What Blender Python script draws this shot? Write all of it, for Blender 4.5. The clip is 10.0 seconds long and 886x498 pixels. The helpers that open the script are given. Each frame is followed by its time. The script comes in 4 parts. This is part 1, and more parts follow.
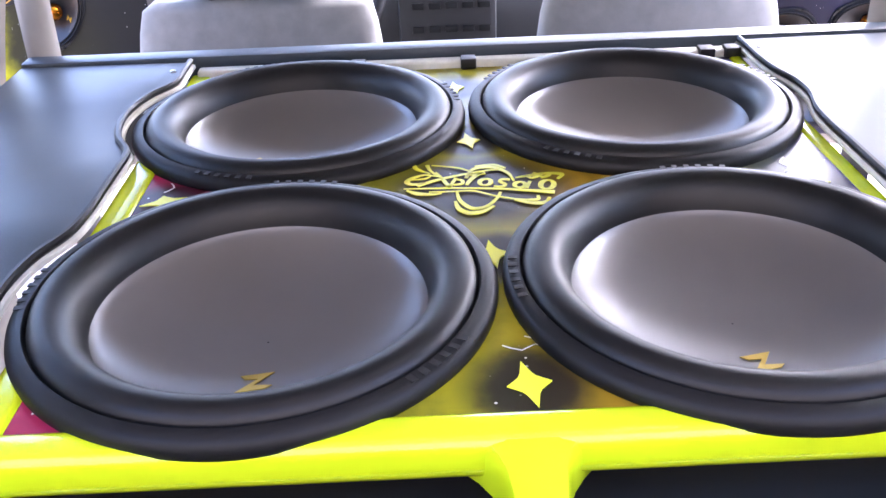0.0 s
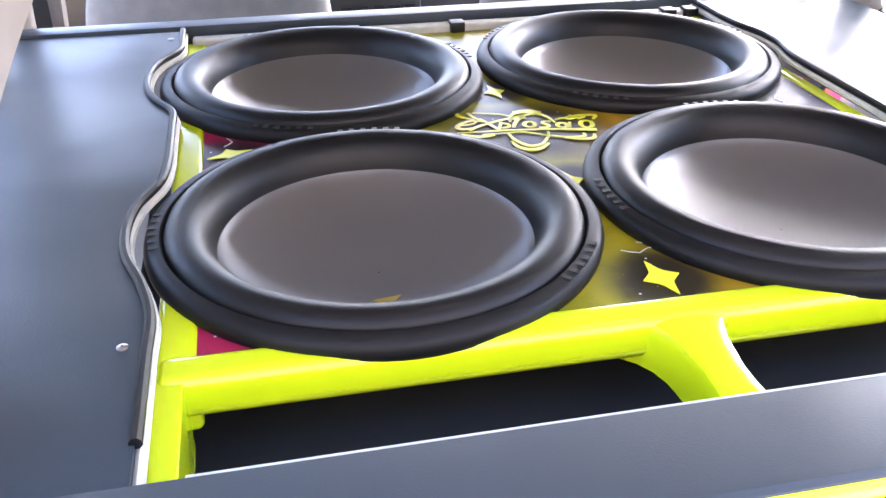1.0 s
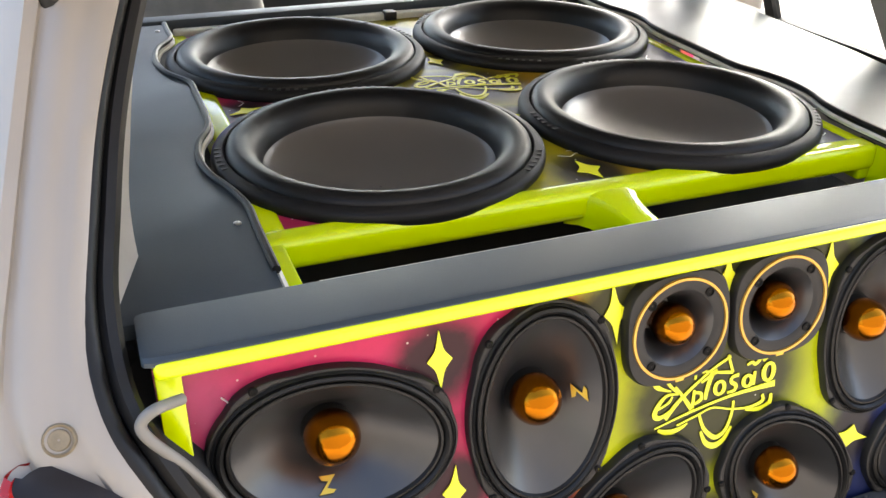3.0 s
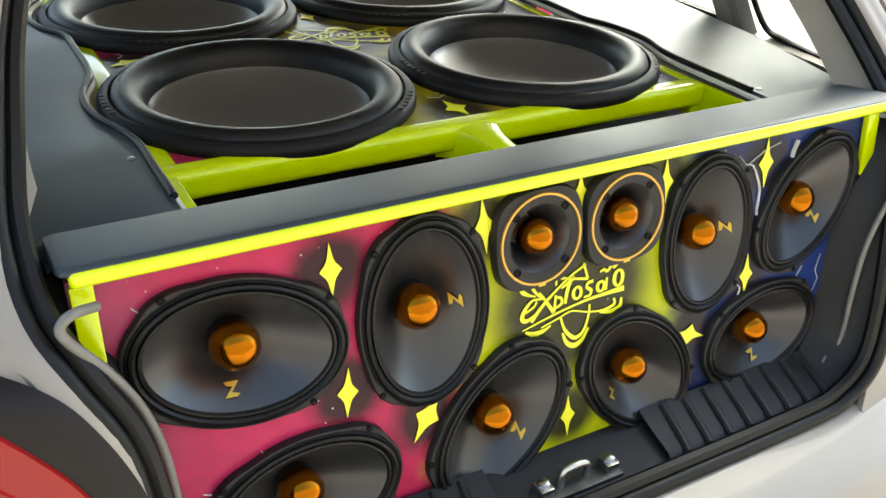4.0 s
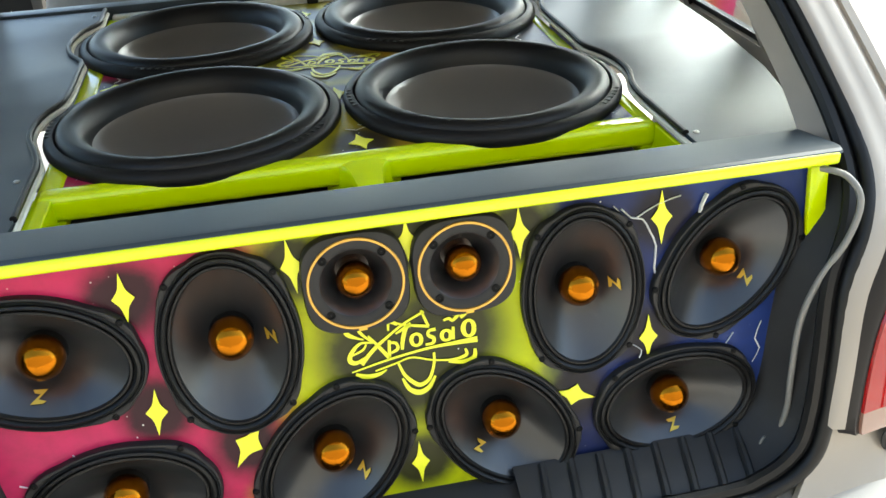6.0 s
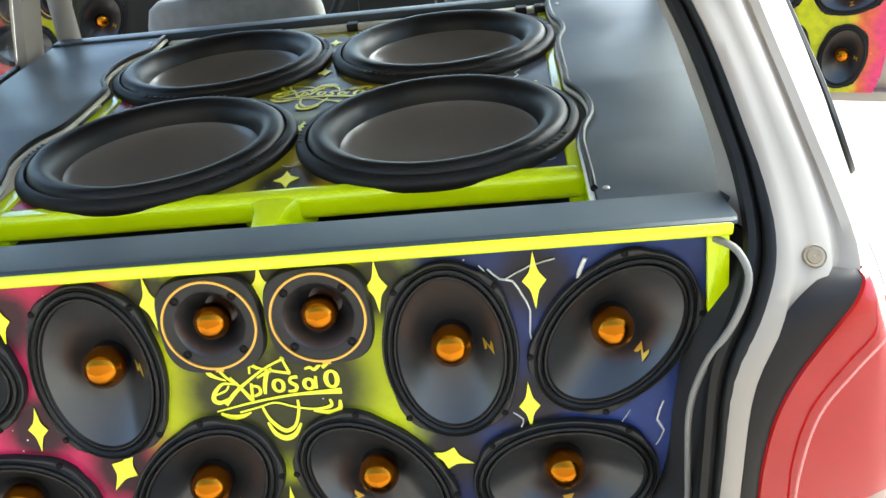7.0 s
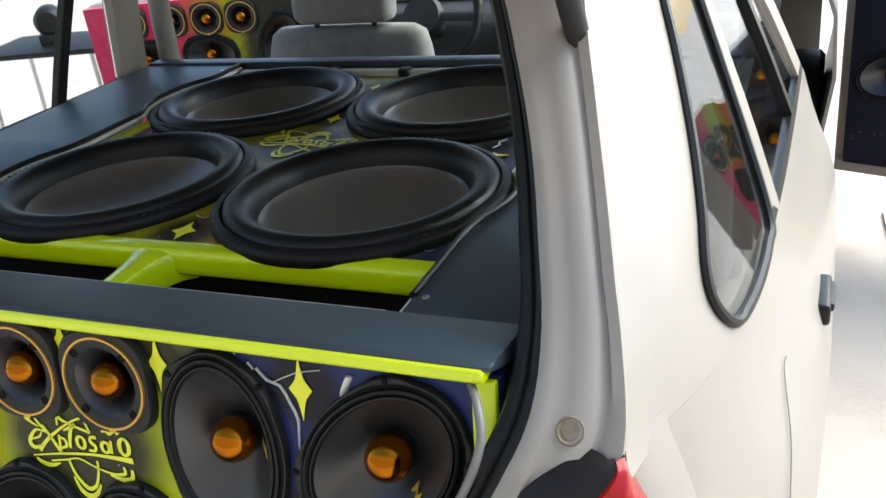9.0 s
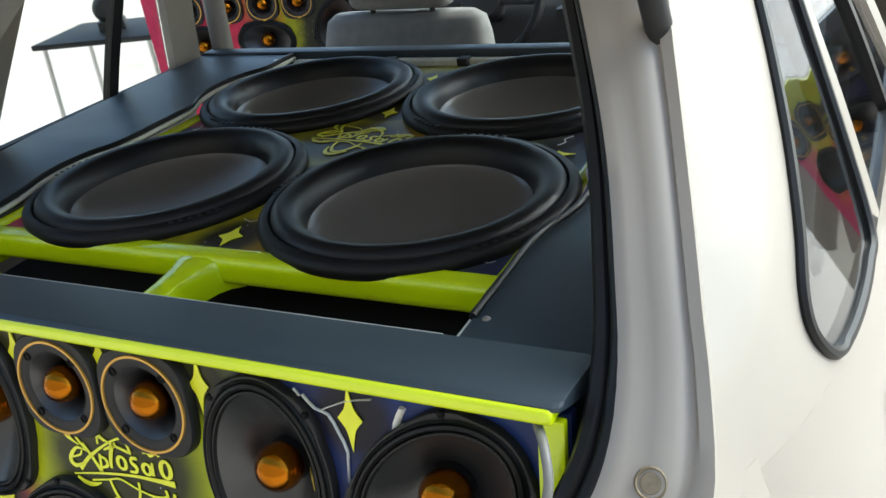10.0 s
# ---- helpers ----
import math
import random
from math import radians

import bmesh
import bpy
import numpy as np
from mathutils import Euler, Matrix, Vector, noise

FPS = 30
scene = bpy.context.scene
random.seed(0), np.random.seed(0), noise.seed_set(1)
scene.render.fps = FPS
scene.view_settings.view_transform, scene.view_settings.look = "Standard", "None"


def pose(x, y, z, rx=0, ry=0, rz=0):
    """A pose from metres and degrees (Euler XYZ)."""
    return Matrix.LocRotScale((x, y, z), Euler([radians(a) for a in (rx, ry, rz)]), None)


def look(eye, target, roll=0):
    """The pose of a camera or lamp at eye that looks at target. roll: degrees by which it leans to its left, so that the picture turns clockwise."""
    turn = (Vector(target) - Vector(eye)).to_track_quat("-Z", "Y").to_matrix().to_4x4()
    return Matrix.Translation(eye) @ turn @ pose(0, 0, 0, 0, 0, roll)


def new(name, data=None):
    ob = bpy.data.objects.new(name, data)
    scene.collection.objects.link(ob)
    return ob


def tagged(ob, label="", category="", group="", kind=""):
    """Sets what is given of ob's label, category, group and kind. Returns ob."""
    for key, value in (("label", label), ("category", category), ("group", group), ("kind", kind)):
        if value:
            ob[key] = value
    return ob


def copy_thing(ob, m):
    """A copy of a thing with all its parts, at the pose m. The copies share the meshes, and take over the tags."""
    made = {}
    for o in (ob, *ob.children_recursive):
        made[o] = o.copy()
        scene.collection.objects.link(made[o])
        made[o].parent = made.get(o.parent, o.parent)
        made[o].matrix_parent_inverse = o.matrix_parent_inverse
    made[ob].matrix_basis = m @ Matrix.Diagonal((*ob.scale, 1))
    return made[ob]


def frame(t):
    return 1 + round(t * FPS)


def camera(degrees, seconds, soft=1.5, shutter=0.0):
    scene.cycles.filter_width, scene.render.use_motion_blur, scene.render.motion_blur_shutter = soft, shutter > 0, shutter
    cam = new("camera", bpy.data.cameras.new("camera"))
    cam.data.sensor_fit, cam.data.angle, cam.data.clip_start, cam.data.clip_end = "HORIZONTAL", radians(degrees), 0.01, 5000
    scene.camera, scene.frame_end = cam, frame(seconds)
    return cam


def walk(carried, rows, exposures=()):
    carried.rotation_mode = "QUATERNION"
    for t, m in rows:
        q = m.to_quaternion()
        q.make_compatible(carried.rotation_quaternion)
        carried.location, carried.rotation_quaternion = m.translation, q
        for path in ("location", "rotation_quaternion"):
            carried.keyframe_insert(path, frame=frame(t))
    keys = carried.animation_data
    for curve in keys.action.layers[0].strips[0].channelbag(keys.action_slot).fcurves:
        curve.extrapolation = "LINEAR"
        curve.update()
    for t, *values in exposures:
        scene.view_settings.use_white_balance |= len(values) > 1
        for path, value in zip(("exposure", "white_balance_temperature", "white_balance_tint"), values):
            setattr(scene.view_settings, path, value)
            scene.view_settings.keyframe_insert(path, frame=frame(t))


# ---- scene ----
cam = camera(52.2, 10.0)
PATH = [
    (0, (-0.086, -0.3, 1.45), (-0.066, 1.439, 0.463), -2.2),
    (0.5, (-0.244, -0.328, 1.43), (-0.011, 1.394, 0.439), -1.0),
    (1, (-0.352, -0.365, 1.424), (0.016, 1.333, 0.433), 0.0),
    (1.5, (-0.376, -0.407, 1.438), (0.035, 1.291, 0.465), 0.5),
    (2, (-0.408, -0.498, 1.444), (0.009, 1.224, 0.515), 0.7),
    (2.2, (-0.422, -0.537, 1.448), (0.005, 1.183, 0.52), 1.1),
    (3.3, (-0.634, -0.696, 1.474), (0.121, 0.874, 0.491), 1.0),
    (3.5, (-0.643, -0.719, 1.469), (0.166, 0.818, 0.477), 1.5),
    (4, (-0.651, -0.763, 1.463), (0.252, 0.72, 0.47), 3.2),
    (4.5, (-0.627, -0.791, 1.463), (0.297, 0.683, 0.476), 3.4),
    (5, (-0.482, -0.841, 1.474), (0.297, 0.703, 0.47), 1.4),
    (5.2, (-0.413, -0.873, 1.477), (0.262, 0.714, 0.466), 0.7),
    (6.3, (-0.008, -0.929, 1.519), (0.195, 0.794, 0.524), -4.3),
    (6.5, (0.071, -0.908, 1.515), (0.198, 0.826, 0.527), -5.2),
    (7, (0.314, -0.906, 1.51), (0.14, 0.843, 0.555), -7.0),
    (7.5, (0.513, -0.904, 1.503), (0.308, 0.859, 0.58), -4.2),
    (8, (0.598, -0.815, 1.488), (0.335, 0.95, 0.583), -3.8),
    (8.5, (0.689, -0.733, 1.492), (0.266, 1.007, 0.602), -5.5),
    (9, (0.806, -0.66, 1.485), (0.054, 0.984, 0.63), -6.9),
    (9.5, (0.793, -0.588, 1.471), (-0.025, 1.015, 0.597), -7.3),
    (10, (0.766, -0.576, 1.481), (-0.098, 1.0, 0.603), -8.4),
]

EXPOSURES = [(0.0, 3.95, 5800, 26), (0.5, 3.95, 5800, 25), (1.5, 3.75, 6450, 18), (2.2, 3.3, 6700, 16), (3.3, 2.65, 7000, 5), (4.5, 2.45, 6850, -3), (5.2, 2.45, 6750, -5), (6.5, 2.65, 6300, -3), (7.0, 2.68, 6250, -2), (8.0, 1.65, 6300, 8), (9.0, 1.65, 6150, 2), (10.0, 1.65, 6050, -2)]
walk(cam, [(t, look(eye, target, roll)) for t, eye, target, roll in PATH], EXPOSURES)

# ---- world and sun ----
world = bpy.data.worlds.new("daylight")
scene.world = world
world.use_nodes = True
wn = world.node_tree.nodes
sky = wn.new("ShaderNodeTexSky")
sky.sky_type, sky.sun_disc = "NISHITA", False
sky.air_density, sky.dust_density, sky.ozone_density = 0.8, 2.0, 0.6
SUN = Vector((0.9, 0.9, 1.15)).normalized()
sky.sun_elevation, sky.sun_rotation = math.asin(SUN.z), math.atan2(SUN.x, SUN.y)
world.node_tree.links.new(sky.outputs[0], wn["Background"].inputs["Color"])
wn["Background"].inputs["Strength"].default_value = 0.15
sun = new("sun", bpy.data.lights.new("sun", "SUN"))
sun.data.energy, sun.data.angle, sun.data.color = 1.5, radians(60), (1.0, 0.97, 0.93)
sun.matrix_world = look((0, 0, 8), Vector((0, 0, 8)) - SUN)

# ---- materials ----


class Nodes:
    """A small writer for node materials."""

    def __init__(self, name, rough=0.5, metal=0.0, color=(0.5, 0.5, 0.5)):
        self.mat = bpy.data.materials.new(name)
        self.mat.use_nodes = True
        self.tree = self.mat.node_tree
        self.bsdf = self.tree.nodes["Principled BSDF"]
        self.put("Base Color", (*color, 1))
        self.put("Roughness", rough)
        self.put("Metallic", metal)

    def put(self, socket, value):
        if isinstance(value, bpy.types.NodeSocket):
            self.tree.links.new(value, self.bsdf.inputs[socket])
        else:
            self.bsdf.inputs[socket].default_value = value

    def link(self, value, socket):
        if isinstance(value, bpy.types.NodeSocket):
            self.tree.links.new(value, socket)
        else:
            socket.default_value = value

    def place(self):
        return self.tree.nodes.new("ShaderNodeNewGeometry").outputs["Position"]

    def local(self):
        return self.tree.nodes.new("ShaderNodeTexCoord").outputs["Object"]

    def noise(self, scale, detail=4.0, rough=0.55, at=None, distort=0.0):
        n = self.tree.nodes.new("ShaderNodeTexNoise")
        n.inputs["Scale"].default_value, n.inputs["Detail"].default_value = scale, detail
        n.inputs["Roughness"].default_value, n.inputs["Distortion"].default_value = rough, distort
        self.link(at if at is not None else self.local(), n.inputs["Vector"])
        return n.outputs["Fac"]

    def ramp(self, fac, stops, mode="LINEAR"):
        n = self.tree.nodes.new("ShaderNodeValToRGB")
        n.color_ramp.interpolation = mode
        while len(n.color_ramp.elements) < len(stops):
            n.color_ramp.elements.new(0.5)
        for e, (p, c) in zip(n.color_ramp.elements, stops):
            e.position = p
            e.color = (c, c, c, 1) if isinstance(c, (int, float)) else (*c, 1)
        self.link(fac, n.inputs["Fac"])
        return n.outputs["Color"]

    def math(self, op, a, b=0.0, c=0.0):
        n = self.tree.nodes.new("ShaderNodeMath")
        n.operation = op
        for s, v in zip(n.inputs, (a, b, c)):
            self.link(v, s)
        return n.outputs[0]

    def split(self, vector):
        n = self.tree.nodes.new("ShaderNodeSeparateXYZ")
        self.link(vector, n.inputs[0])
        return n.outputs

    def mix(self, fac, a, b, blend="MIX"):
        n = self.tree.nodes.new("ShaderNodeMix")
        n.data_type, n.blend_type = "RGBA", blend
        self.link(fac, n.inputs[0])
        for s, v in ((n.inputs[6], a), (n.inputs[7], b)):
            self.link((*v, 1) if isinstance(v, tuple) and len(v) == 3 else v, s)
        return n.outputs[2]

    def bump(self, height, strength=0.2, distance=0.001):
        n = self.tree.nodes.new("ShaderNodeBump")
        n.inputs["Strength"].default_value, n.inputs["Distance"].default_value = strength, distance
        self.link(height, n.inputs["Height"])
        self.put("Normal", n.outputs["Normal"])


def worn(name, color, rough, metal=0.0, vary=0.12, scale=14.0, grain=900.0, relief=0.15, coat=0.0, gloss=0.5):
    """A plain surface with soft blotches, grain and a varying gloss."""
    m = Nodes(name, rough, metal, color)
    big, fine = m.noise(scale), m.noise(grain, 2.0)
    dark = tuple(c * (1 - 1.6 * vary) for c in color)
    light = tuple(min(1, c * (1 + 1.6 * vary)) for c in color)
    m.put("Base Color", m.mix(big, dark, light))
    m.put("Roughness", m.math("MULTIPLY_ADD", big, 0.12, rough - 0.06))
    m.put("Specular IOR Level", gloss)
    if relief:
        m.bump(fine, relief, 0.0004)
    if coat:
        m.put("Coat Weight", coat)
        m.put("Coat Roughness", 0.06)
    return m.mat


RUBBER = worn("black_rubber", (0.0042, 0.0042, 0.0043), 0.45, vary=0.2, relief=0.1, gloss=0.32)
GASKET = worn("black_gasket", (0.0062, 0.0062, 0.0064), 0.5, vary=0.25, relief=0.25, gloss=0.25)
PLASTIC = worn("black_plastic", (0.013, 0.013, 0.0135), 0.5, vary=0.2, relief=0.3, grain=1400, gloss=0.35)
TRIM = worn("black_trim", (0.008, 0.008, 0.0085), 0.62, vary=0.25, relief=0.4, grain=700)
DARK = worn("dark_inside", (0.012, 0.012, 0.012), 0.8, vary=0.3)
VINYL = worn("charcoal_vinyl", (0.027, 0.040, 0.051), 0.45, vary=0.08, scale=5, relief=0.35, grain=520, gloss=0.42)
CONE = worn("subwoofer_cone", (0.112, 0.104, 0.094), 0.30, vary=0.10, scale=6, relief=0.12, grain=1500, gloss=0.8)
# near-black on speaker screws: stands in for the shade inside sunk screw holes
HOLE = worn("screw_hole_shade", (0.003, 0.003, 0.003), 0.6, vary=0.2, gloss=0.15)
PAPER = worn("paper_cone", (0.017, 0.018, 0.0195), 0.31, vary=0.2, scale=18, relief=0.3, grain=800, gloss=0.8)
YELLOW = worn("lime_yellow_paint", (0.64, 0.79, 0.002), 0.22, vary=0.06, scale=9, relief=0.05, coat=0.4)
STARS = worn("yellow_star_paint", (0.80, 0.82, 0.03), 0.35, vary=0.06, scale=30)
COPPER = worn("copper_chrome", (0.37, 0.122, 0.006), 0.16, 1.0, vary=0.15, relief=0.12)
GOLD = worn("gold_print", (0.55, 0.38, 0.05), 0.35, 0.6, vary=0.1)
RING = worn("gold_ring", (0.58, 0.34, 0.07), 0.35, 0.6, vary=0.12)
STEEL = worn("bright_steel", (0.55, 0.55, 0.54), 0.3, 1.0, vary=0.15, scale=60)
SILVER = worn("silver_car_paint", (0.305, 0.275, 0.237), 0.48, 0.2, vary=0.05, scale=7, relief=0.02, coat=0.22)
FABRIC = worn("grey_seat_fabric", (0.19, 0.187, 0.175), 0.9, vary=0.2, scale=25, relief=0.8, grain=600)
LINING = worn("pale_pillar_lining", (0.33, 0.31, 0.28), 0.75, vary=0.1, relief=0.3)
MDF = worn("pale_board_edge", (0.66, 0.66, 0.58), 0.6, vary=0.2, scale=40)
# tan board, a darker MDF: the shade under the front strip is in the colour
RAW = worn("shaded_bare_board", (0.40, 0.35, 0.27), 0.7, vary=0.2, scale=30)
CABLE = worn("grey_cable", (0.18, 0.175, 0.16), 0.45, vary=0.15)
LETTER = worn("lettering_paint", (0.62, 0.62, 0.03), 0.35, vary=0.3, scale=60)
IRON = worn("dark_iron", (0.10, 0.10, 0.098), 0.45, 0.8, vary=0.3, scale=60)
RUST = worn("brown_plug", (0.22, 0.18, 0.12), 0.6, 0.3, vary=0.4, scale=90)
CAP = worn("smoked_lens", (0.012, 0.010, 0.010), 0.4, vary=0.1, relief=0.0, gloss=0.25)
WHITE = worn("white_paint", (0.78, 0.78, 0.76), 0.4, vary=0.05)
SEAM = worn("pale_pink_plastic", (0.62, 0.25, 0.22), 0.3, vary=0.1)
AMBER = worn("smoked_amber_lens", (0.20, 0.10, 0.07), 0.15, vary=0.1, coat=0.6)


def lens_red():
    m = Nodes("red_lens", 0.12, 0.0, (0.44, 0.012, 0.012))
    at = m.split(m.place())
    lines = m.math("SINE", m.math("MULTIPLY", at[2], 900.0))
    m.put("Base Color", m.mix(m.noise(12.0), (0.24, 0.003, 0.004), (0.34, 0.008, 0.008)))
    m.bump(lines, 0.06, 0.0005)
    m.put("Specular IOR Level", 0.3)
    m.put("Coat Weight", 0.25)
    m.put("Subsurface Weight", 0.1)
    m.put("Subsurface Radius", (0.02, 0.004, 0.004))
    return m.mat


RED = lens_red()


def glass(name, tint):
    m = Nodes(name, 0.02, 0.0, tint)
    m.put("Transmission Weight", 1.0)
    m.put("IOR", 1.45)
    return m.mat


TINTED = glass("tinted_glass", (0.50, 0.52, 0.51))
CLEAR = glass("clear_glass", (0.93, 0.96, 0.95))


def spray(name, centres, stops_x, drops=True, gain=0.8, shift=0.5):
    """Airbrushed paint: bands of colour across x with soft, cloudy borders, dark mist round the stars, fine white drips."""
    m = Nodes(name, 0.34)
    p = m.place()
    at = m.split(p)
    cloud = m.noise(5.0, 6.0, at=p)
    fine = m.noise(34.0, 5.0, at=p)
    x = m.math("ADD", at[0], m.math("MULTIPLY", m.math("SUBTRACT", cloud, 0.5), 0.22))
    fac = m.math("MULTIPLY_ADD", x, gain, shift)
    col = m.ramp(fac, stops_x, "EASE")
    col = m.mix(m.ramp(fine, [(0.42, 0.0), (0.8, 0.35)]), col, (0.02, 0.02, 0.02))
    mist = 0.0
    for cx, cy, cz, r in centres:
        n = m.tree.nodes.new("ShaderNodeVectorMath")
        n.operation = "DISTANCE"
        m.link(p, n.inputs[0])
        n.inputs[1].default_value = (cx, cy, cz)
        d = m.math("ADD", n.outputs["Value"], m.math("MULTIPLY", m.math("SUBTRACT", fine, 0.5), 0.03))
        one = m.ramp(m.math("DIVIDE", d, r), [(0.42, 0.95), (1.0, 0.0)], "EASE")
        mist = m.math("MAXIMUM", mist, one)
    col = m.mix(mist, col, (0.012, 0.010, 0.012))
    if drops:
        v = m.tree.nodes.new("ShaderNodeTexVoronoi")
        v.inputs["Scale"].default_value = 70.0
        m.link(p, v.inputs["Vector"])
        dots = m.ramp(v.outputs["Distance"], [(0.06, 1.0), (0.11, 0.0)])
        some = m.ramp(m.noise(11.0, at=p), [(0.54, 0.0), (0.60, 1.0)])
        col = m.mix(m.math("MULTIPLY", dots, some), col, (0.8, 0.8, 0.75))
    m.put("Base Color", col)
    m.put("Coat Weight", 0.04)
    m.put("Specular IOR Level", 0.18)
    m.put("Coat Roughness", 0.1)
    m.bump(fine, 0.05, 0.0005)
    return m.mat


def concrete():
    m = Nodes("pale_concrete", 0.75)
    p = m.place()
    big, mid, fine = m.noise(0.5, 5, at=p), m.noise(3.0, 8, at=p), m.noise(60, 4, at=p)
    col = m.ramp(big, [(0.35, (0.52, 0.44, 0.36)), (0.65, (0.62, 0.555, 0.48))])
    col = m.mix(m.ramp(mid, [(0.5, 0.0), (0.72, 0.35)]), col, (0.33, 0.22, 0.15))
    m.put("Base Color", m.mix(m.ramp(fine, [(0.4, 0.0), (0.75, 0.25)]), col, (0.64, 0.59, 0.53)))
    m.bump(fine, 0.3, 0.002)
    return m.mat


CONCRETE = concrete()
BEIGE = worn("blocker_beige", (0.30, 0.27, 0.235), 0.9, vary=0.1, scale=1.2, relief=0.5, grain=70)
WALL = worn("rendered_wall", (0.32, 0.35, 0.32), 0.85, vary=0.1, scale=1.5, relief=0.5, grain=80)

# ---- mesh helpers ----


def empty(name, label="", category="", group="", kind="", m=None):
    ob = new(name)
    if m is not None:
        ob.matrix_world = m
    return tagged(ob, label, category, group, kind)


def part(name, bm, material, parent=None, label=""):
    """Links a bmesh as one mesh object under a thing or a part."""
    mesh = bpy.data.meshes.new(name)
    bmesh.ops.recalc_face_normals(bm, faces=bm.faces)
    bm.to_mesh(mesh)
    bm.free()
    mesh.materials.append(material)
    ob = new(name, mesh)
    if parent is not None:
        ob.parent = parent
    return tagged(ob, label)


def smooth(bm, angle=40):
    for f in bm.faces:
        f.smooth = True
    for e in bm.edges:
        e.smooth = len(e.link_faces) < 2 or e.calc_face_angle(0) < radians(angle)
    return bm


def loft(rings, closed=True, cap_first=False, cap_last=False, angle=40):
    """Skins a list of rings of equal length."""
    bm = bmesh.new()
    rows = [[bm.verts.new(p) for p in ring] for ring in rings]
    n = len(rows[0])
    for a, b in zip(rows, rows[1:]):
        for i in range(n if closed else n - 1):
            j = (i + 1) % n
            bm.faces.new((a[i], a[j], b[j], b[i]))
    if cap_first:
        bm.faces.new(rows[0])
    if cap_last:
        bm.faces.new(rows[-1])
    bmesh.ops.recalc_face_normals(bm, faces=bm.faces)
    return smooth(bm, angle)


def lathe(profile, n=72, sx=1.0, sy=1.0, cap_first=False, cap_last=False, angle=40):
    """Turns (radius, height) round z; sx, sy stretch it to an oval."""
    rings = [[(r * sx * math.cos(2 * math.pi * i / n), r * sy * math.sin(2 * math.pi * i / n), z) for i in range(n)] for r, z in profile]
    return loft(rings, True, cap_first, cap_last, angle)


def block(x0, x1, y0, y1, z0, z1, bevel=0.004, seg=2):
    bm = bmesh.new()
    bmesh.ops.create_cube(bm, size=1)
    for v in bm.verts:
        v.co = ((x0 + x1) / 2 + v.co.x * (x1 - x0), (y0 + y1) / 2 + v.co.y * (y1 - y0), (z0 + z1) / 2 + v.co.z * (z1 - z0))
    if bevel:
        bmesh.ops.bevel(bm, geom=bm.edges[:], offset=bevel, segments=seg, affect="EDGES", profile=0.6)
    return smooth(bm, 50)


def plate(outline, z0, z1, bevel=0.0):
    """A flat board from an outline in x, y, between two heights."""
    bm = bmesh.new()
    top = [bm.verts.new((x, y, z1)) for x, y in outline]
    face = bm.faces.new(top)
    got = bmesh.ops.extrude_face_region(bm, geom=[face])
    for v in got["geom"]:
        if isinstance(v, bmesh.types.BMVert):
            v.co.z = z0
    if bevel:
        edges = [e for e in bm.edges if all(abs(v.co.z - z1) < 1e-6 for v in e.verts)]
        bmesh.ops.bevel(bm, geom=edges, offset=bevel, segments=2, affect="EDGES", profile=0.6)
    bmesh.ops.triangulate(bm, faces=[f for f in bm.faces if len(f.verts) > 4])
    return smooth(bm, 40)


def holed(outer, holes, thick):
    """A board on z = 0 with holes through it, thick towards -z; outlines in x, y."""
    bm = bmesh.new()
    edges = []
    for ring in [outer] + holes:
        vs = [bm.verts.new((x, y, 0)) for x, y in ring]
        edges += [bm.edges.new((a, b)) for a, b in zip(vs, vs[1:] + vs[:1])]
    bmesh.ops.triangle_fill(bm, use_beauty=True, use_dissolve=False, edges=edges, normal=(0, 0, 1))
    got = bmesh.ops.extrude_face_region(bm, geom=bm.faces[:])
    for v in got["geom"]:
        if isinstance(v, bmesh.types.BMVert):
            v.co.z = -thick
    return bm


def ellipse(cx, cy, a, b, turn=0.0, n=40):
    c, s = math.cos(radians(turn)), math.sin(radians(turn))
    return [(cx + a * math.cos(q) * c - b * math.sin(q) * s, cy + a * math.cos(q) * s + b * math.sin(q) * c) for q in (2 * math.pi * k / n for k in range(n))]


def curve_points(points, steps=6, closed=False):
    """A smooth line through the points."""
    pts = [Vector(p) for p in points]
    n, out = len(pts), []
    for i in range(n if closed else n - 1):
        a = pts[(i - 1) % n] if closed or i else pts[0]
        b, c = pts[i], pts[(i + 1) % n]
        d = pts[(i + 2) % n] if closed or i + 2 < n else pts[-1]
        for k in range(steps):
            t = k / steps
            out.append(0.5 * (2 * b + (c - a) * t + (2 * a - 5 * b + 4 * c - d) * t * t + (3 * b - a - 3 * c + d) * t ** 3))
    if not closed:
        out.append(pts[-1])
    return out


def tube(points, radius, n=10, closed=False, flat=1.0, steps=6):
    """A round line (flat < 1: squeezed along z) through the points."""
    pts = curve_points(points, steps, closed)
    rings, normal = [], None
    for i, p in enumerate(pts):
        a = pts[i - 1] if i or closed else p
        b = pts[(i + 1) % len(pts)] if i + 1 < len(pts) or closed else p
        way = (b - a).normalized()
        if normal is None:
            normal = way.cross(Vector((0.31, 0.2, 0.93))).normalized()
        normal = (normal - way * normal.dot(way)).normalized()
        side = way.cross(normal)
        rings.append([p + radius * (normal * math.cos(q) + side * math.sin(q) * flat) for q in (2 * math.pi * k / n for k in range(n))])
    if closed:
        rings.append(rings[0])
        bm = loft(rings)
        bmesh.ops.remove_doubles(bm, verts=bm.verts, dist=1e-6)
        return bm
    return loft(rings, True, True, True)


def sheet(rows, thick=0.0):
    """A skin from rows of points, with a thickness to its inside."""
    bm = loft(rows, False, angle=50)
    if thick:
        bmesh.ops.solidify(bm, geom=bm.faces[:], thickness=thick)
        smooth(bm, 50)
    return bm


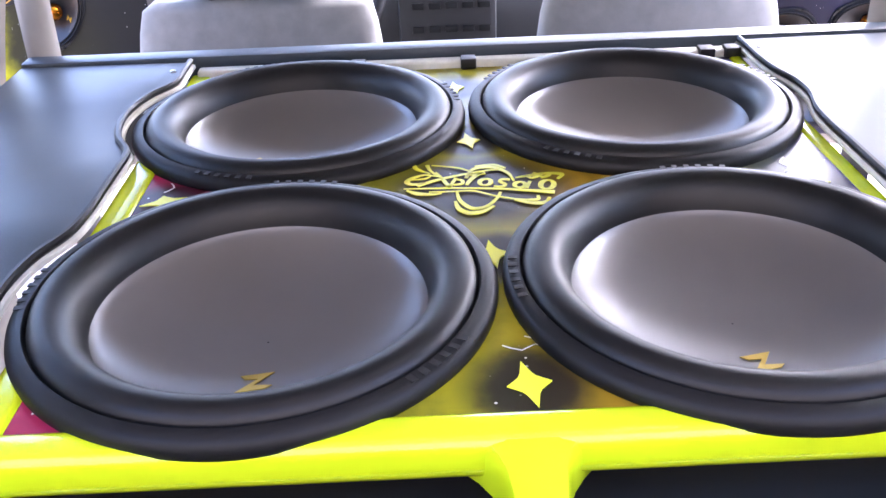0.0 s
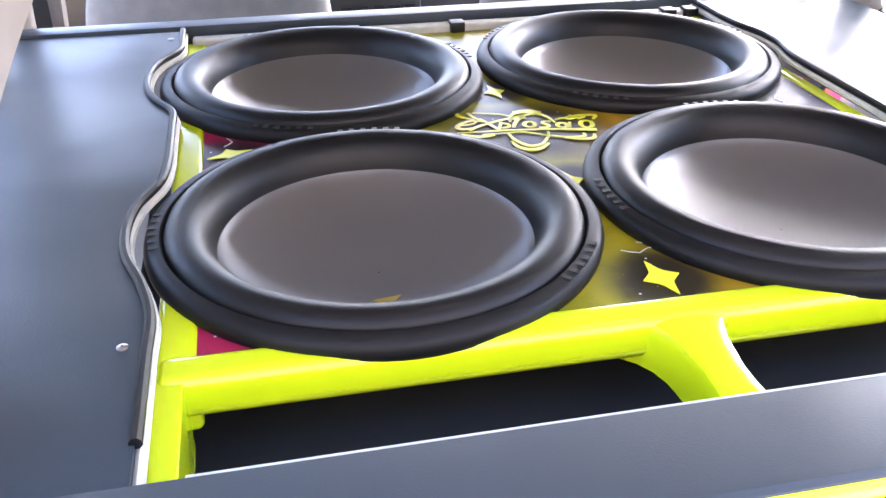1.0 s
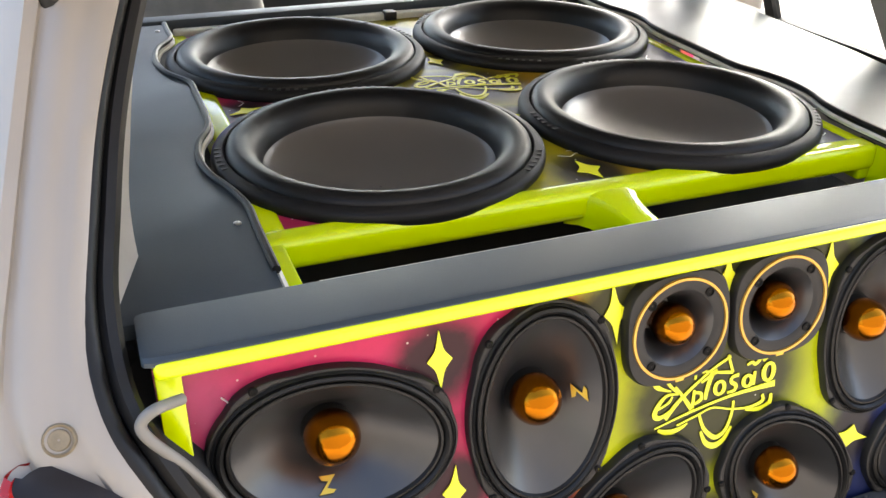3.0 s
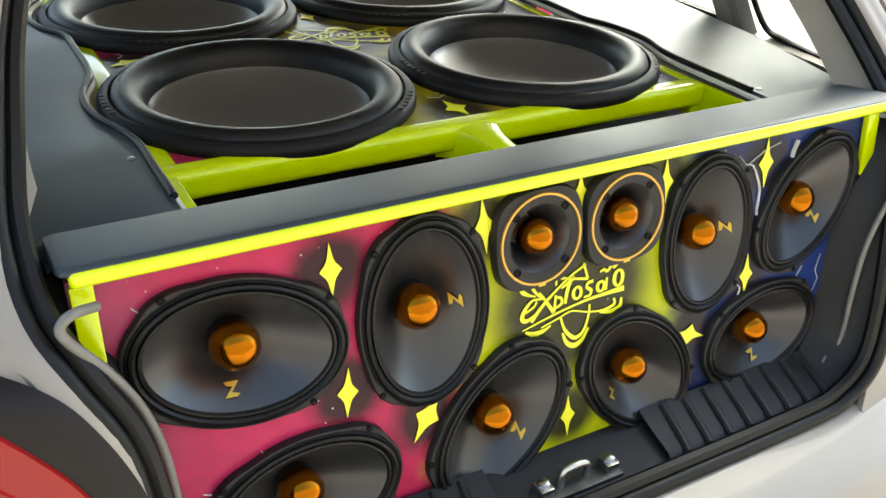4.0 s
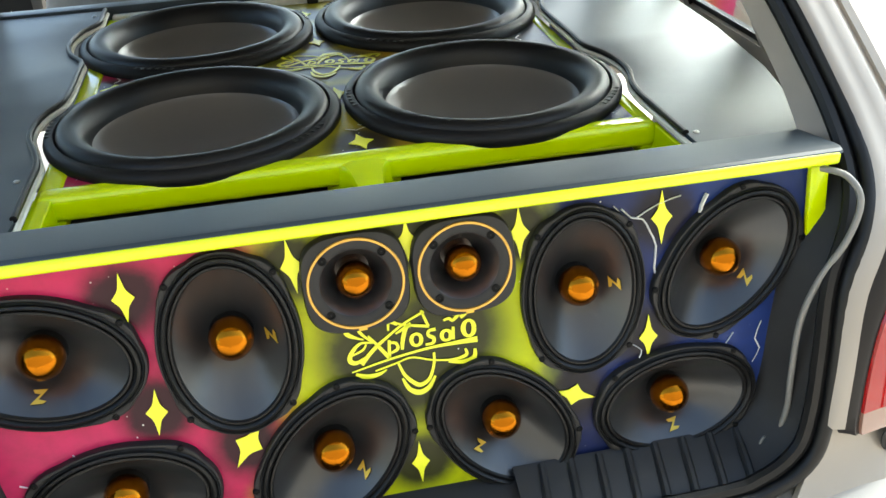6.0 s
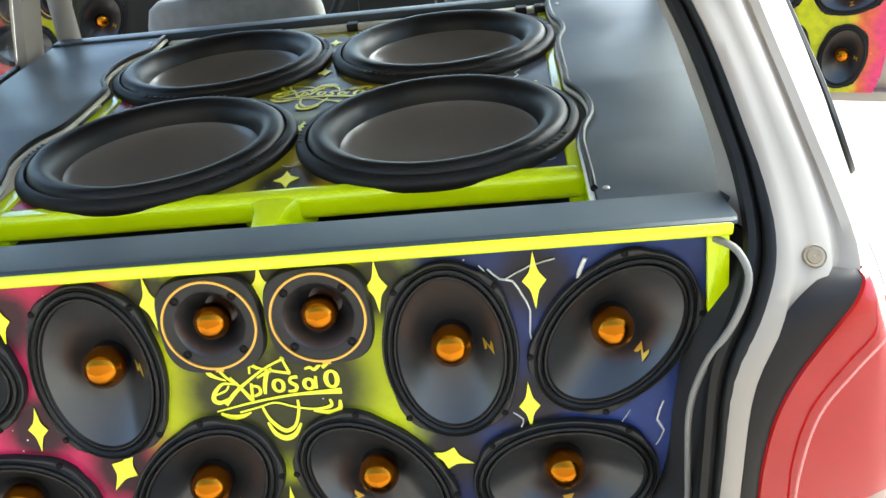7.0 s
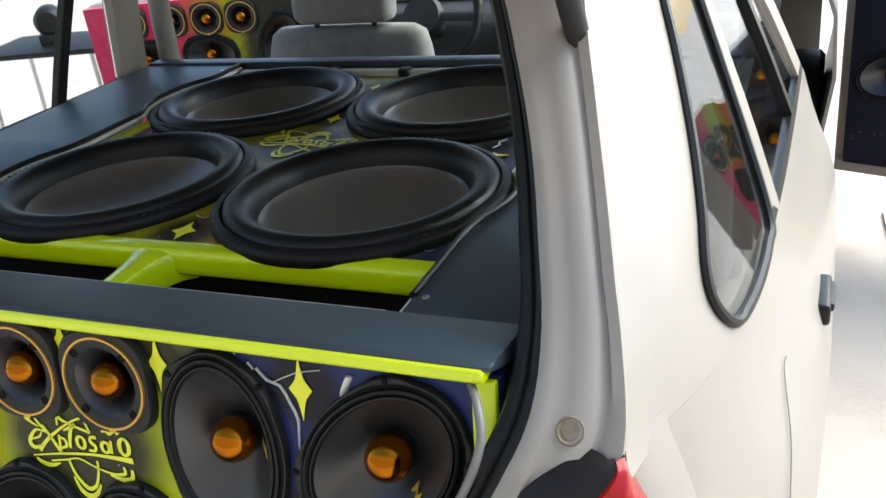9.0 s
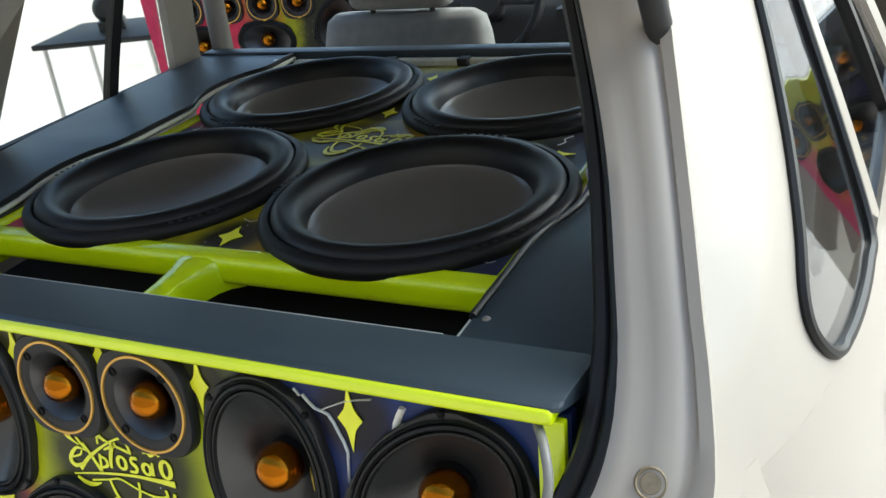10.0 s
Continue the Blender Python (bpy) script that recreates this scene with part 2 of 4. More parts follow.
def joined(*bms):
    out = bmesh.new()
    for b in bms:
        mesh = bpy.data.meshes.new("tmp")
        b.to_mesh(mesh)
        b.free()
        out.from_mesh(mesh)
        bpy.data.meshes.remove(mesh)
    return out


def moved(bm, m):
    bmesh.ops.transform(bm, matrix=m, verts=bm.verts)
    return bm


def star(w, h, tilt=0.0, thick=0.0012):
    """A four-pointed star with hollow sides, flat on z = 0."""
    pts = []
    for k in range(4):
        a, b = math.pi / 2 * k, math.pi / 2 * (k + 1)
        p = Vector((w * math.cos(a), h * math.sin(a)))
        q = Vector((w * math.cos(b), h * math.sin(b)))
        for i in range(5):
            s = i / 5
            m = p.lerp(q, s) * (1 - 0.30 * math.sin(math.pi * s))
            pts.append((m.x, m.y))
    return moved(plate(pts, 0.0, thick), pose(0, 0, 0, 0, 0, tilt))


# ---- the plan ----
CX = -0.018              # the car's middle
TOP = 1.0                # the subwoofer board
PANEL = 1.02             # the vinyl boards beside it
LEAN = 0.149             # the speaker wall leans back: y = LEAN * (z - 0.986)
UP = Vector((0, LEAN, 1)).normalized()
OUT = Vector((0, -1, LEAN)).normalized()


def on_wall(x, z, turn=0.0, off=0.0):
    """The pose on the speaker wall: z outwards, y up."""
    p = Vector((x, LEAN * (z - 0.986), z)) + OUT * off
    m = Matrix(((1, 0, 0), tuple(UP), tuple(OUT))).transposed().to_4x4()
    return Matrix.Translation(p) @ m @ pose(0, 0, 0, 0, 0, turn)


def other(x, y, z):
    """The same point on the left; that side's rear pillar stands a little further out."""
    up, back = min(1, max(0, (z - 0.95) / 0.08)), min(1, max(0, (0.5 - y) / 0.2))
    return (2 * CX - x - 0.008 * up * back, y, z)


def mirror(points):
    return [other(*p) for p in points]


# the edge of the tailgate opening, from the middle below to the middle above
HALF = [(CX, -0.158, 0.608), (0.36, -0.158, 0.608), (0.445, -0.156, 0.62), (0.496, -0.15, 0.655), (0.514, -0.14, 0.71), (0.522, -0.125, 0.79),
        (0.534, -0.10, 0.885), (0.565, -0.072, 0.95), (0.585, -0.03, 1.0), (0.585, 0.03, 1.06), (0.571, 0.085, 1.12), (0.550, 0.15, 1.19),
        (0.518, 0.22, 1.262), (0.478, 0.29, 1.335), (0.42, 0.345, 1.388), (0.33, 0.37, 1.405), (CX, 0.38, 1.412)]
RIM = HALF + mirror(HALF[1:-1])[::-1]
# the outer corner of the rear pillar
CORNER = [(0.693, -0.085, 0.94), (0.672, -0.045, 0.985), (0.660, 0.015, 1.05), (0.645, 0.06, 1.10), (0.622, 0.13, 1.175), (0.596, 0.205, 1.26),
          (0.566, 0.28, 1.342), (0.505, 0.345, 1.40)]


def half_width(z):
    pts = [(0.2, 0.78), (0.32, 0.808), (0.5, 0.856), (0.75, 0.860), (0.82, 0.842), (0.9, 0.808), (0.98, 0.784), (1.1, 0.737), (1.3, 0.65), (1.4, 0.605)]
    for (a, p), (b, q) in zip(pts, pts[1:]):
        if z <= b:
            return p + (q - p) * max(0, (z - a)) / (b - a)
    return pts[-1][1]


def side(y, z):
    """A point of the car's right flank."""
    return (half_width(z) - 0.013 - 0.108 * math.exp(-(y + 0.04) / 0.17), y, z)


def left(bm):
    for v in bm.verts:
        v.co = other(*v.co)
    bmesh.ops.reverse_faces(bm, faces=bm.faces)
    return bm


# ---- ground and surroundings ----
ground = part("ground", sheet([[(-60 + 6 * i, -60 + 6 * j, 0) for i in range(21)] for j in range(21)]), CONCRETE)
tagged(ground, "pale sunlit concrete yard floor with brownish stains", "floor", kind="structure")
wall = part("wall_west", block(-9.2, -9.0, -12, 14, 0, 3.0, 0.01), WALL)
tagged(wall, "pale grey-green rendered yard wall", "wall", kind="structure")

# added wall, never in view: its height and dull colour cut sky light from behind
back = part("sky_blocker_south", block(-14, 14, -6.7, -6.5, 0, 7.5, 0.01), BEIGE)
tagged(back, "unseen beige wall added to cut sky light from behind", "wall", kind="structure")

# ---- the car ----
car = empty("car", "silver hatchback car with its tailgate open and sound system inside", "car")


def flank_low():
    rows = []
    for z in (0.26, 0.34, 0.44, 0.54, 0.64, 0.72, 0.78, 0.83, 0.88, 0.92, 0.955, 0.975):
        row = []
        for k in range(5):
            s = k / 4
            y = 0.02 + 0.05 * s
            row.append(side(y, z))
        row += [side(y, z) for y in (0.1, 0.14, 0.18, 0.24, 0.32, 0.42, 0.55, 0.75, 1.0, 1.15)]
        rows.append(row)
    return sheet(rows, 0.012)


def rear_low():
    """The rear quarter below the waist: from the opening's edge round the corner to the flank."""
    rows = []
    for z, xo, yo, xc, yc in ((0.30, 0.5, -0.24, 0.74, -0.2), (0.42, 0.5, -0.28, 0.76, -0.22), (0.54, 0.48, -0.26, 0.77, -0.2), (0.60, 0.48, -0.17, 0.75, -0.13),
                              (0.655, 0.51, -0.148, 0.745, -0.10), (0.71, 0.53, -0.138, 0.745, -0.09), (0.79, 0.54, -0.123, 0.74, -0.08), (0.885, 0.555, -0.098, 0.725, -0.075),
                              (0.95, 0.586, -0.07, 0.70, -0.068), (0.985, 0.602, -0.043, 0.684, -0.045)):
        o, c, e = Vector((xo - 0.010, yo, z)), Vector((xc - 0.011, yc, z)), Vector(side(0.02, z))
        if z > 0.68:
            o.y += 0.014
            c.y += 0.008
        row = [o.lerp(c, s) for s in (0, 0.25, 0.5, 0.75)]
        a = o.lerp(c, 0.75)
        for s in (0.15, 0.3, 0.45, 0.6, 0.75, 0.9, 1.0):
            row.append(a * (1 - s) ** 2 + c * 2 * s * (1 - s) + e * s * s)
        rows.append(row)
    return sheet(rows, 0.01)


def pillar():
    """The rear pillar: the jamb beside the opening."""
    inner = [Vector(p) for p in HALF[4:15]]
    outer = [Vector(p) for p in ((0.575, -0.142, 0.71), (0.577, -0.128, 0.79), (0.604, -0.106, 0.885), (0.649, -0.076, 0.942), *CORNER[1:])]
    a, b = curve_points(inner, 4), curve_points(outer, 4)
    rows = []
    for p, q in zip(a, b):
        row = []
        for k, dy, dz in ((0, 0, 0), (0.07, -0.009, -0.004), (0.17, -0.010, -0.004), (0.24, -0.002, 0), (0.42, -0.003, 0), (0.58, -0.004, 0), (0.64, 0.003, 0.002), (0.70, 0.014, 0.008), (0.84, 0.015, 0.009), (0.90, 0.004, 0.004), (1.0, 0, 0)):
            row.append(p.lerp(q, k) + Vector((0, dy, dz)))
        rows.append(row)
    return sheet(rows, 0.008)


# the quarter window's rear edge, from its foot upwards
QUARTER = [(0.195, 0.985), (0.165, 1.0), (0.152, 1.03), (0.165, 1.06), (0.205, 1.10), (0.265, 1.16), (0.325, 1.23), (0.38, 1.30), (0.45, 1.345)]


def quarter_panel():
    """The skin between the rear corner and the quarter window."""
    outer = curve_points([Vector((0.679, -0.058, 0.966))] + [Vector(p) for p in CORNER[1:]], 4)
    inner = curve_points([Vector(side(0.22, 0.962)), Vector(side(0.19, 0.980))] + [Vector(side(y, z)) for y, z in QUARTER[1:]], 4)
    rows = []
    n = len(outer)
    for i, p in enumerate(outer):
        q = inner[min(len(inner) - 1, round(i * (len(inner) - 1) / (n - 1)))]
        row = [p]
        for s in (0.12, 0.3, 0.5, 0.7, 0.9, 1.0):
            y, z = p.y + (q.y - p.y) * s, p.z + (q.z - p.z) * s
            on = Vector(side(y, z))
            row.append(p.lerp(q, s).lerp(on, min(1, s * 2.2)))
        rows.append(row)
    return sheet(rows, 0.008)


def post(y0, y1, y2, y3, z0=0.975, z1=1.36, thick=0.03):
    """A window post on the flank: from y0..y1 at the waist to y2..y3 at the roof."""
    rows = []
    for k in range(9):
        s = k / 8
        z = z0 + (z1 - z0) * s
        a, b = y0 + (y2 - y0) * s, y1 + (y3 - y1) * s
        rows.append([side(a + (b - a) * j / 3, z) for j in range(4)])
    return sheet(rows, thick)


def waist():
    """The strip of flank under the windows, up to the quarter window's foot."""
    return sheet([[side(y, z) for y in (0.19, 0.25, 0.3, 0.36, 0.42, 0.5, 0.6, 0.8, 1.0, 1.15)] for z in (0.97, 0.978, 0.985)], 0.02)


def pane(corners, inset=0.006):
    rows = []
    a, b, c, d = [Vector(p) for p in corners]
    for i in range(6):
        s = i / 5
        rows.append([Vector((p.x - inset, p.y, p.z)) for p in (a.lerp(b, s).lerp(d.lerp(c, s), k / 5) for k in range(6))])
    return sheet(rows, 0.004)


def frame_line(yz, r, closed=False):
    return tube([Vector(side(y, z)) + Vector((0.002, 0, 0)) for y, z in yz], r, 8, closed, steps=5)


WINDOW = QUARTER + [(0.545, 1.345), (0.47, 1.15), (0.415, 1.01), (0.36, 0.99), (0.27, 0.983)]


def quarter_glass():
    """The quarter window's pane, cut along its own outline."""
    bm = bmesh.new()
    pts = curve_points([Vector((0, y, z)) for y, z in WINDOW], 5, True)
    bm.faces.new([bm.verts.new(Vector(side(p.y, p.z)) - Vector((0.004, 0, 0))) for p in pts])
    bmesh.ops.triangulate(bm, faces=bm.faces[:])
    bmesh.ops.solidify(bm, geom=bm.faces[:], thickness=0.004)
    return smooth(bm)


def two(name, build, material, label="", parent=None):
    """The same part on both flanks."""
    return part(name, build(), material, parent or car, label), part(name, left(build()), material, parent or car, label)


two("flank_panel", flank_low, SILVER)
two("rear_quarter", rear_low, SILVER)
two("rear_pillar", pillar, SILVER)
two("quarter_panel", quarter_panel, SILVER)
two("waist_panel", waist, SILVER)
panes = [two("quarter_window", quarter_glass, TINTED, "tinted quarter window")[1]]
two("window_seal", lambda: frame_line(WINDOW, 0.0065, True), RUBBER)
two("window_frame", lambda: post(0.425, 0.45, 0.555, 0.58), CABLE)
two("rear_window_post", lambda: post(0.45, 0.495, 0.58, 0.625), SILVER)
two("window_divider", lambda: post(0.83, 0.858, 0.85, 0.878, thick=0.02), RUBBER)
two("middle_post", lambda: post(1.06, 1.15, 0.93, 1.02), SILVER)
two("inner_middle_post", lambda: sheet([[(x - 0.05 * max(0, (z - 1.05)) , y, z) for x, y in ((0.69, 1.15), (0.68, 1.147), (0.66, 1.155), (0.655, 1.17))] for z in (0.6, 0.8, 1.0, 1.1, 1.2, 1.3, 1.38)], 0.008), LINING, "pale inner post trim")
panes.append(two("rear_side_window", lambda: pane([side(0.50, 0.985), side(1.05, 0.985), side(0.93, 1.345), side(0.63, 1.345)]), CLEAR)[1])
two("waist_rail", lambda: sheet([[side(y, z) for y in (0.44, 0.6, 0.8, 1.0, 1.14)] for z in (0.985, 0.998)], 0.012), RUBBER)
two("front_post", lambda: sheet([[(0.70 - 0.16 * s, 2.25 - 0.5 * s + 0.06 * k, 0.98 + 0.40 * s) for k in range(2)] for s in (0, 0.25, 0.5, 0.75, 1)], 0.04), SILVER)
two("roof_rail", lambda: sheet([[(x, y, z) for y in (0.36, 0.5, 0.8, 1.1, 1.4, 1.72)] for x, z in ((0.632, 1.335), (0.61, 1.375), (0.56, 1.405), (0.48, 1.425))], 0.02), SILVER)
two("sill", lambda: sheet([[(x, y, z) for y in (1.14, 1.6, 2.0, 2.45)] for x, z in ((0.60, 0.36), (0.80, 0.36), (0.83, 0.30), (0.82, 0.24), (0.6, 0.22))], 0.01), SILVER)
two("front_wing", lambda: sheet([[side(y, z) for y in (2.42, 2.7, 3.0, 3.3)] for z in (0.26, 0.4, 0.6, 0.8, 0.93)], 0.012), SILVER)
roof = part("roof", sheet([[(CX + x, y, z) for y in (0.345, 0.5, 0.8, 1.1, 1.4, 1.72)] for x, z in ((-0.50, 1.425), (-0.3, 1.44), (0, 1.446), (0.3, 1.44), (0.50, 1.425))], 0.02), SILVER, car)
part("headliner", sheet([[(CX + x, y, 1.395) for y in (0.40, 0.8, 1.2, 1.7)] for x in (-0.56, -0.2, 0.2, 0.56)], 0.006), LINING, car)
panes.append(part("windscreen", sheet([[(CX + x * (0.62 + 0.1 * s), 1.72 + 0.5 * s, 1.42 - 0.45 * s) for s in (0, 0.5, 1)] for x in (-0.9, -0.4, 0, 0.4, 0.9)], 0.005), CLEAR, car))
for p in panes:
    p.visible_shadow = False
part("bonnet", sheet([[(CX + x, y, z) for y, z in ((2.22, 0.95), (2.5, 0.93), (2.9, 0.88), (3.25, 0.80), (3.35, 0.6), (3.36, 0.3))] for x in (-0.8, -0.4, 0, 0.4, 0.8)], 0.012), SILVER, car)
part("floor_pan", block(CX - 0.78, CX + 0.78, -0.1, 3.2, 0.24, 0.27, 0.005), DARK, car)
part("bumper", sheet([[(CX + x, y - 0.10 * (1 - (x / 0.78) ** 4), z) for x in (-0.74, -0.6, -0.4, -0.2, 0, 0.2, 0.4, 0.6, 0.74)]
                      for y, z in ((-0.065, 0.602), (-0.10, 0.596), (-0.15, 0.58), (-0.19, 0.55), (-0.20, 0.5), (-0.20, 0.4), (-0.15, 0.28))], 0.01), SILVER, car)

LID = [(0.335, 1.432), (0.26, 1.54), (0.16, 1.66), (0.03, 1.78), (-0.12, 1.88), (-0.28, 1.94)]
part("tailgate", sheet([[(CX + x, y, z - 0.05 * (x / 0.6) ** 2) for x in (-0.63, -0.42, -0.2, 0, 0.2, 0.42, 0.63)] for y, z in LID], 0.035), SILVER, car, "raised silver tailgate")


def wheel(x, y):
    w = empty("wheel", m=pose(x, y, 0.29, 0, 90, 0))
    w.parent = car
    part("tyre", lathe([(0.19, -0.08), (0.27, -0.088), (0.288, -0.07), (0.29, 0), (0.288, 0.07), (0.27, 0.088), (0.19, 0.08)], 40), RUBBER, w)
    part("rim", joined(lathe([(0.195, 0.075), (0.18, 0.06), (0.06, 0.05), (0.05, 0.07), (0.001, 0.072)], 40), lathe([(0.195, -0.075), (0.18, -0.06), (0.001, -0.05)], 40)), STEEL, w)


for wx in (0.72, 2 * CX - 0.72):
    for wy in (0.42, 2.85):
        wheel(wx, wy)

# rubber seal and lining of the opening
part("opening_seal", joined(tube(RIM, 0.0105, 10, True, steps=5), tube([(CX + (x - CX) * 0.97, y + 0.012, (z - 1.0) * 0.97 + 1.0) for x, y, z in RIM], 0.0105, 8, True, steps=5)), RUBBER, car)


def lining(lo, hi, deep, shrink, flank=0):
    """A band that runs from the seal into the car."""
    pts = curve_points(RIM, 5, True)
    rows = []
    for s in (0, 0.3, 0.65, 1.0):
        rows.append([Vector((CX + (p.x - CX) * (1 - shrink * s), p.y + 0.012 + deep * s, 1.0 + (p.z - 1.0) * (1 - shrink * 0.8 * s))) for p in pts + pts[:1]])
    bm = loft(rows, False, angle=60)
    bmesh.ops.delete(bm, geom=[f for f in bm.faces if not lo <= f.calc_center_median().z < hi or (f.calc_center_median().x - CX) * flank < 0], context="FACES")
    return bm


part("boot_lining", lining(0.0, 1.0, 0.10, 0.085), TRIM, car, "black plastic boot lining")
two("corner_trim", lambda: block(0.553, 0.665, 0.055, 0.125, 0.93, 1.002, 0.006), TRIM)
part("pillar_lining", lining(1.0, 2.0, 0.085, 0.055, 1), LINING, car, "pale pillar lining")
part("pillar_lining", lining(1.0, 2.0, 0.19, 0.085, -1), LINING, car, "pale pillar lining")


# gas struts and plugs
def strut(s):
    a, b = Vector((CX + s * 0.60, 0.235, 1.235)), Vector((CX + s * 0.55, 0.07, 1.70))
    ob = part("gas_strut", tube([a, a.lerp(b, 0.5), b], 0.0125, 12), TRIM, car, "black gas strut")
    part("strut_end", moved(lathe([(0.001, -0.02), (0.012, -0.018), (0.017, -0.006), (0.017, 0.008), (0.012, 0.02), (0.001, 0.022)], 16), Matrix.Translation(a)), PLASTIC, ob)


def plug(s):
    n = Vector((0, -0.73, 0.68)).normalized()
    m = Matrix.Translation((CX + s * 0.643, -0.044, 0.996)) @ n.to_track_quat("Z", "Y").to_matrix().to_4x4()
    part("body_plug", moved(lathe([(0.001, 0.004), (0.008, 0.004), (0.0095, 0.002), (0.0118, 0.005), (0.0135, 0.003), (0.014, -0.004)], 24), m), RUST, car, "dirty brown body plug")


for s in (1, -1):
    strut(s)
    plug(s)


def curve_rows(rows, steps=3):
    """More rows, smoothly between the given ones."""
    cols = [curve_points(list(col), steps) for col in zip(*rows)]
    return [list(r) for r in zip(*cols)]


# tail lights
def tail_light(flip):
    light = empty("tail_light")
    light.parent = car
    # height, inner edge x y, corner x y, end on the flank, width of the dark rim
    levels = [(0.690, 0.560, -0.150, 0.762, -0.118, 0.0, 0.012), (0.705, 0.554, -0.150, 0.766, -0.119, 0.0, 0.015), (0.75, 0.551, -0.146, 0.766, -0.117, 0.0, 0.018),
              (0.80, 0.554, -0.138, 0.762, -0.112, -0.005, 0.020), (0.85, 0.563, -0.126, 0.752, -0.107, -0.01, 0.024), (0.89, 0.577, -0.114, 0.740, -0.102, -0.02, 0.031), (0.92, 0.592, -0.104, 0.727, -0.096, -0.028, 0.039),
              (0.945, 0.608, -0.094, 0.714, -0.088, -0.034, 0.046), (0.965, 0.628, -0.082, 0.703, -0.08, -0.038, 0.046), (0.98, 0.655, -0.066, 0.694, -0.066, -0.042, 0.030), (0.986, 0.672, -0.054, 0.688, -0.055, -0.044, 0.010)]

    def row(lv):
        z, xo, yo, xc, yc, ye, rim = lv
        o, c, e = Vector((xo - 0.017, yo - 0.002, z)), Vector((xc - 0.011, yc, z)), Vector(side(ye, z)) + Vector((0.004, 0, 0))
        b = o + Vector((rim, -0.002, 0))
        a = b.lerp(c, 0.5)
        r = [o + Vector((-0.012, 0.006, 0)), o, o.lerp(b, 0.5) + Vector((0, -0.004, 0)), b, b + Vector((0.002, -0.004, 0)), b.lerp(c, 0.25) + Vector((0, -0.004, 0)), a]
        for s in (0.15, 0.3, 0.45, 0.6, 0.75, 0.9, 1.0):
            r.append(a * (1 - s) ** 2 + c * 2 * s * (1 - s) + e * s * s)
        return r + [e - Vector((0.02, 0, 0))]

    grid = curve_rows([row(lv) for lv in levels], 4)
    n = len(grid)
    low = 6
    for name, mat, label, i0, i1, j0, j1 in (("lens_rim", CAP, "smoked black rim", 0, n, 0, 4), ("signal_lens", AMBER, "smoked signal lens", 0, low + 1, 3, 15), ("lens", RED, "red ribbed lens", low, n, 3, 15)):
        bm = loft([r[j0:j1] for r in grid[i0:i1]], False, angle=50)
        part(name, moved(left(bm), Matrix.Translation((0.010, -0.006, 0))) if flip else bm, mat, light, label)
    crease = [Vector((0.59, -0.157, 0.72)), Vector((0.595, -0.151, 0.79)), Vector((0.615, -0.136, 0.855)), Vector((0.655, -0.119, 0.90)), Vector((0.691, -0.100, 0.932)), Vector((0.689, -0.080, 0.965))]
    bm = tube(crease, 0.0014, 6)
    part("crease", moved(left(bm), Matrix.Translation((0.010, -0.006, 0))) if flip else bm, SEAM, light, "pale pink seam")


tail_light(False)
tail_light(True)

# door handle, fuel flap line and far clutter of the right flank
two("door_handle", lambda: joined(moved(block(-0.012, 0.010, -0.05, 0.05, -0.016, 0.016, 0.007, 3), Matrix.Translation(side(0.56, 0.815))), moved(block(-0.01, 0.016, -0.035, 0.035, -0.006, 0.008, 0.005, 2), Matrix.Translation(side(0.56, 0.82)))), RUBBER)

two("flap_seam", lambda: frame_line([(0.29, 0.884), (0.262, 0.878), (0.20, 0.83), (0.135, 0.775), (0.11, 0.72)], 0.0008), CABLE)
sticker = part("sticker", joined(moved(plate(ellipse(0, 0, 0.026, 0.03, 20, 14), 0, 0.001), pose(0.632, -0.134, 0.655, 90, 0, 8)), moved(plate(ellipse(0, 0, 0.012, 0.02, -30, 10), 0, 0.001), pose(0.66, -0.130, 0.668, 90, 0, 8))), GASKET, car, "dark worn sticker")
for k in range(3):
    part("sticker_bar", moved(block(-0.014, 0.014, -0.0022, 0.0022, 0, 0.0008, 0), pose(0.632 + 0.004 * k, -0.1355, 0.645 + 0.010 * k, 90, 0, 8)), WHITE, sticker)

# scuff plate and latch
def scuff(x0, x1):
    ob = part("scuff_plate", sheet([[(x, y, z) for x in np.linspace(x0, x1, 8)] for y, z in ((-0.145, 0.595), (-0.140, 0.614), (-0.125, 0.624), (-0.085, 0.637), (-0.058, 0.648), (-0.053, 0.63))], 0.004), PLASTIC, car, "black ribbed scuff plate")
    k = 0
    x = x0 + 0.03
    while x < x1 - 0.02:
        part("rib", tube([(x, -0.135, 0.621), (x + 0.004, -0.11, 0.630), (x + 0.008, -0.08, 0.639), (x + 0.01, -0.062, 0.646)], 0.0062, 8), PLASTIC, ob)
        x += 0.040


scuff(0.115, 0.50)
scuff(-0.54, -0.145)
latch = part("latch_plate", block(-0.095, 0.04, -0.125, -0.085, 0.612, 0.620, 0.003), IRON, car, "dark steel latch plate")
part("striker", tube([(-0.052, -0.105, 0.616), (-0.052, -0.105, 0.636), (-0.044, -0.105, 0.645), (-0.018, -0.105, 0.645), (-0.010, -0.105, 0.636), (-0.010, -0.105, 0.616)], 0.005), STEEL, latch)
for bx in (-0.08, 0.026):
    part("bolt", joined(block(bx - 0.011, bx + 0.011, -0.118, -0.094, 0.619, 0.633, 0.004), moved(lathe([(0.008, 0), (0.008, 0.006), (0.005, 0.008), (0.001, 0.008)], 6), Matrix.Translation((bx, -0.106, 0.632)))), STEEL, latch)

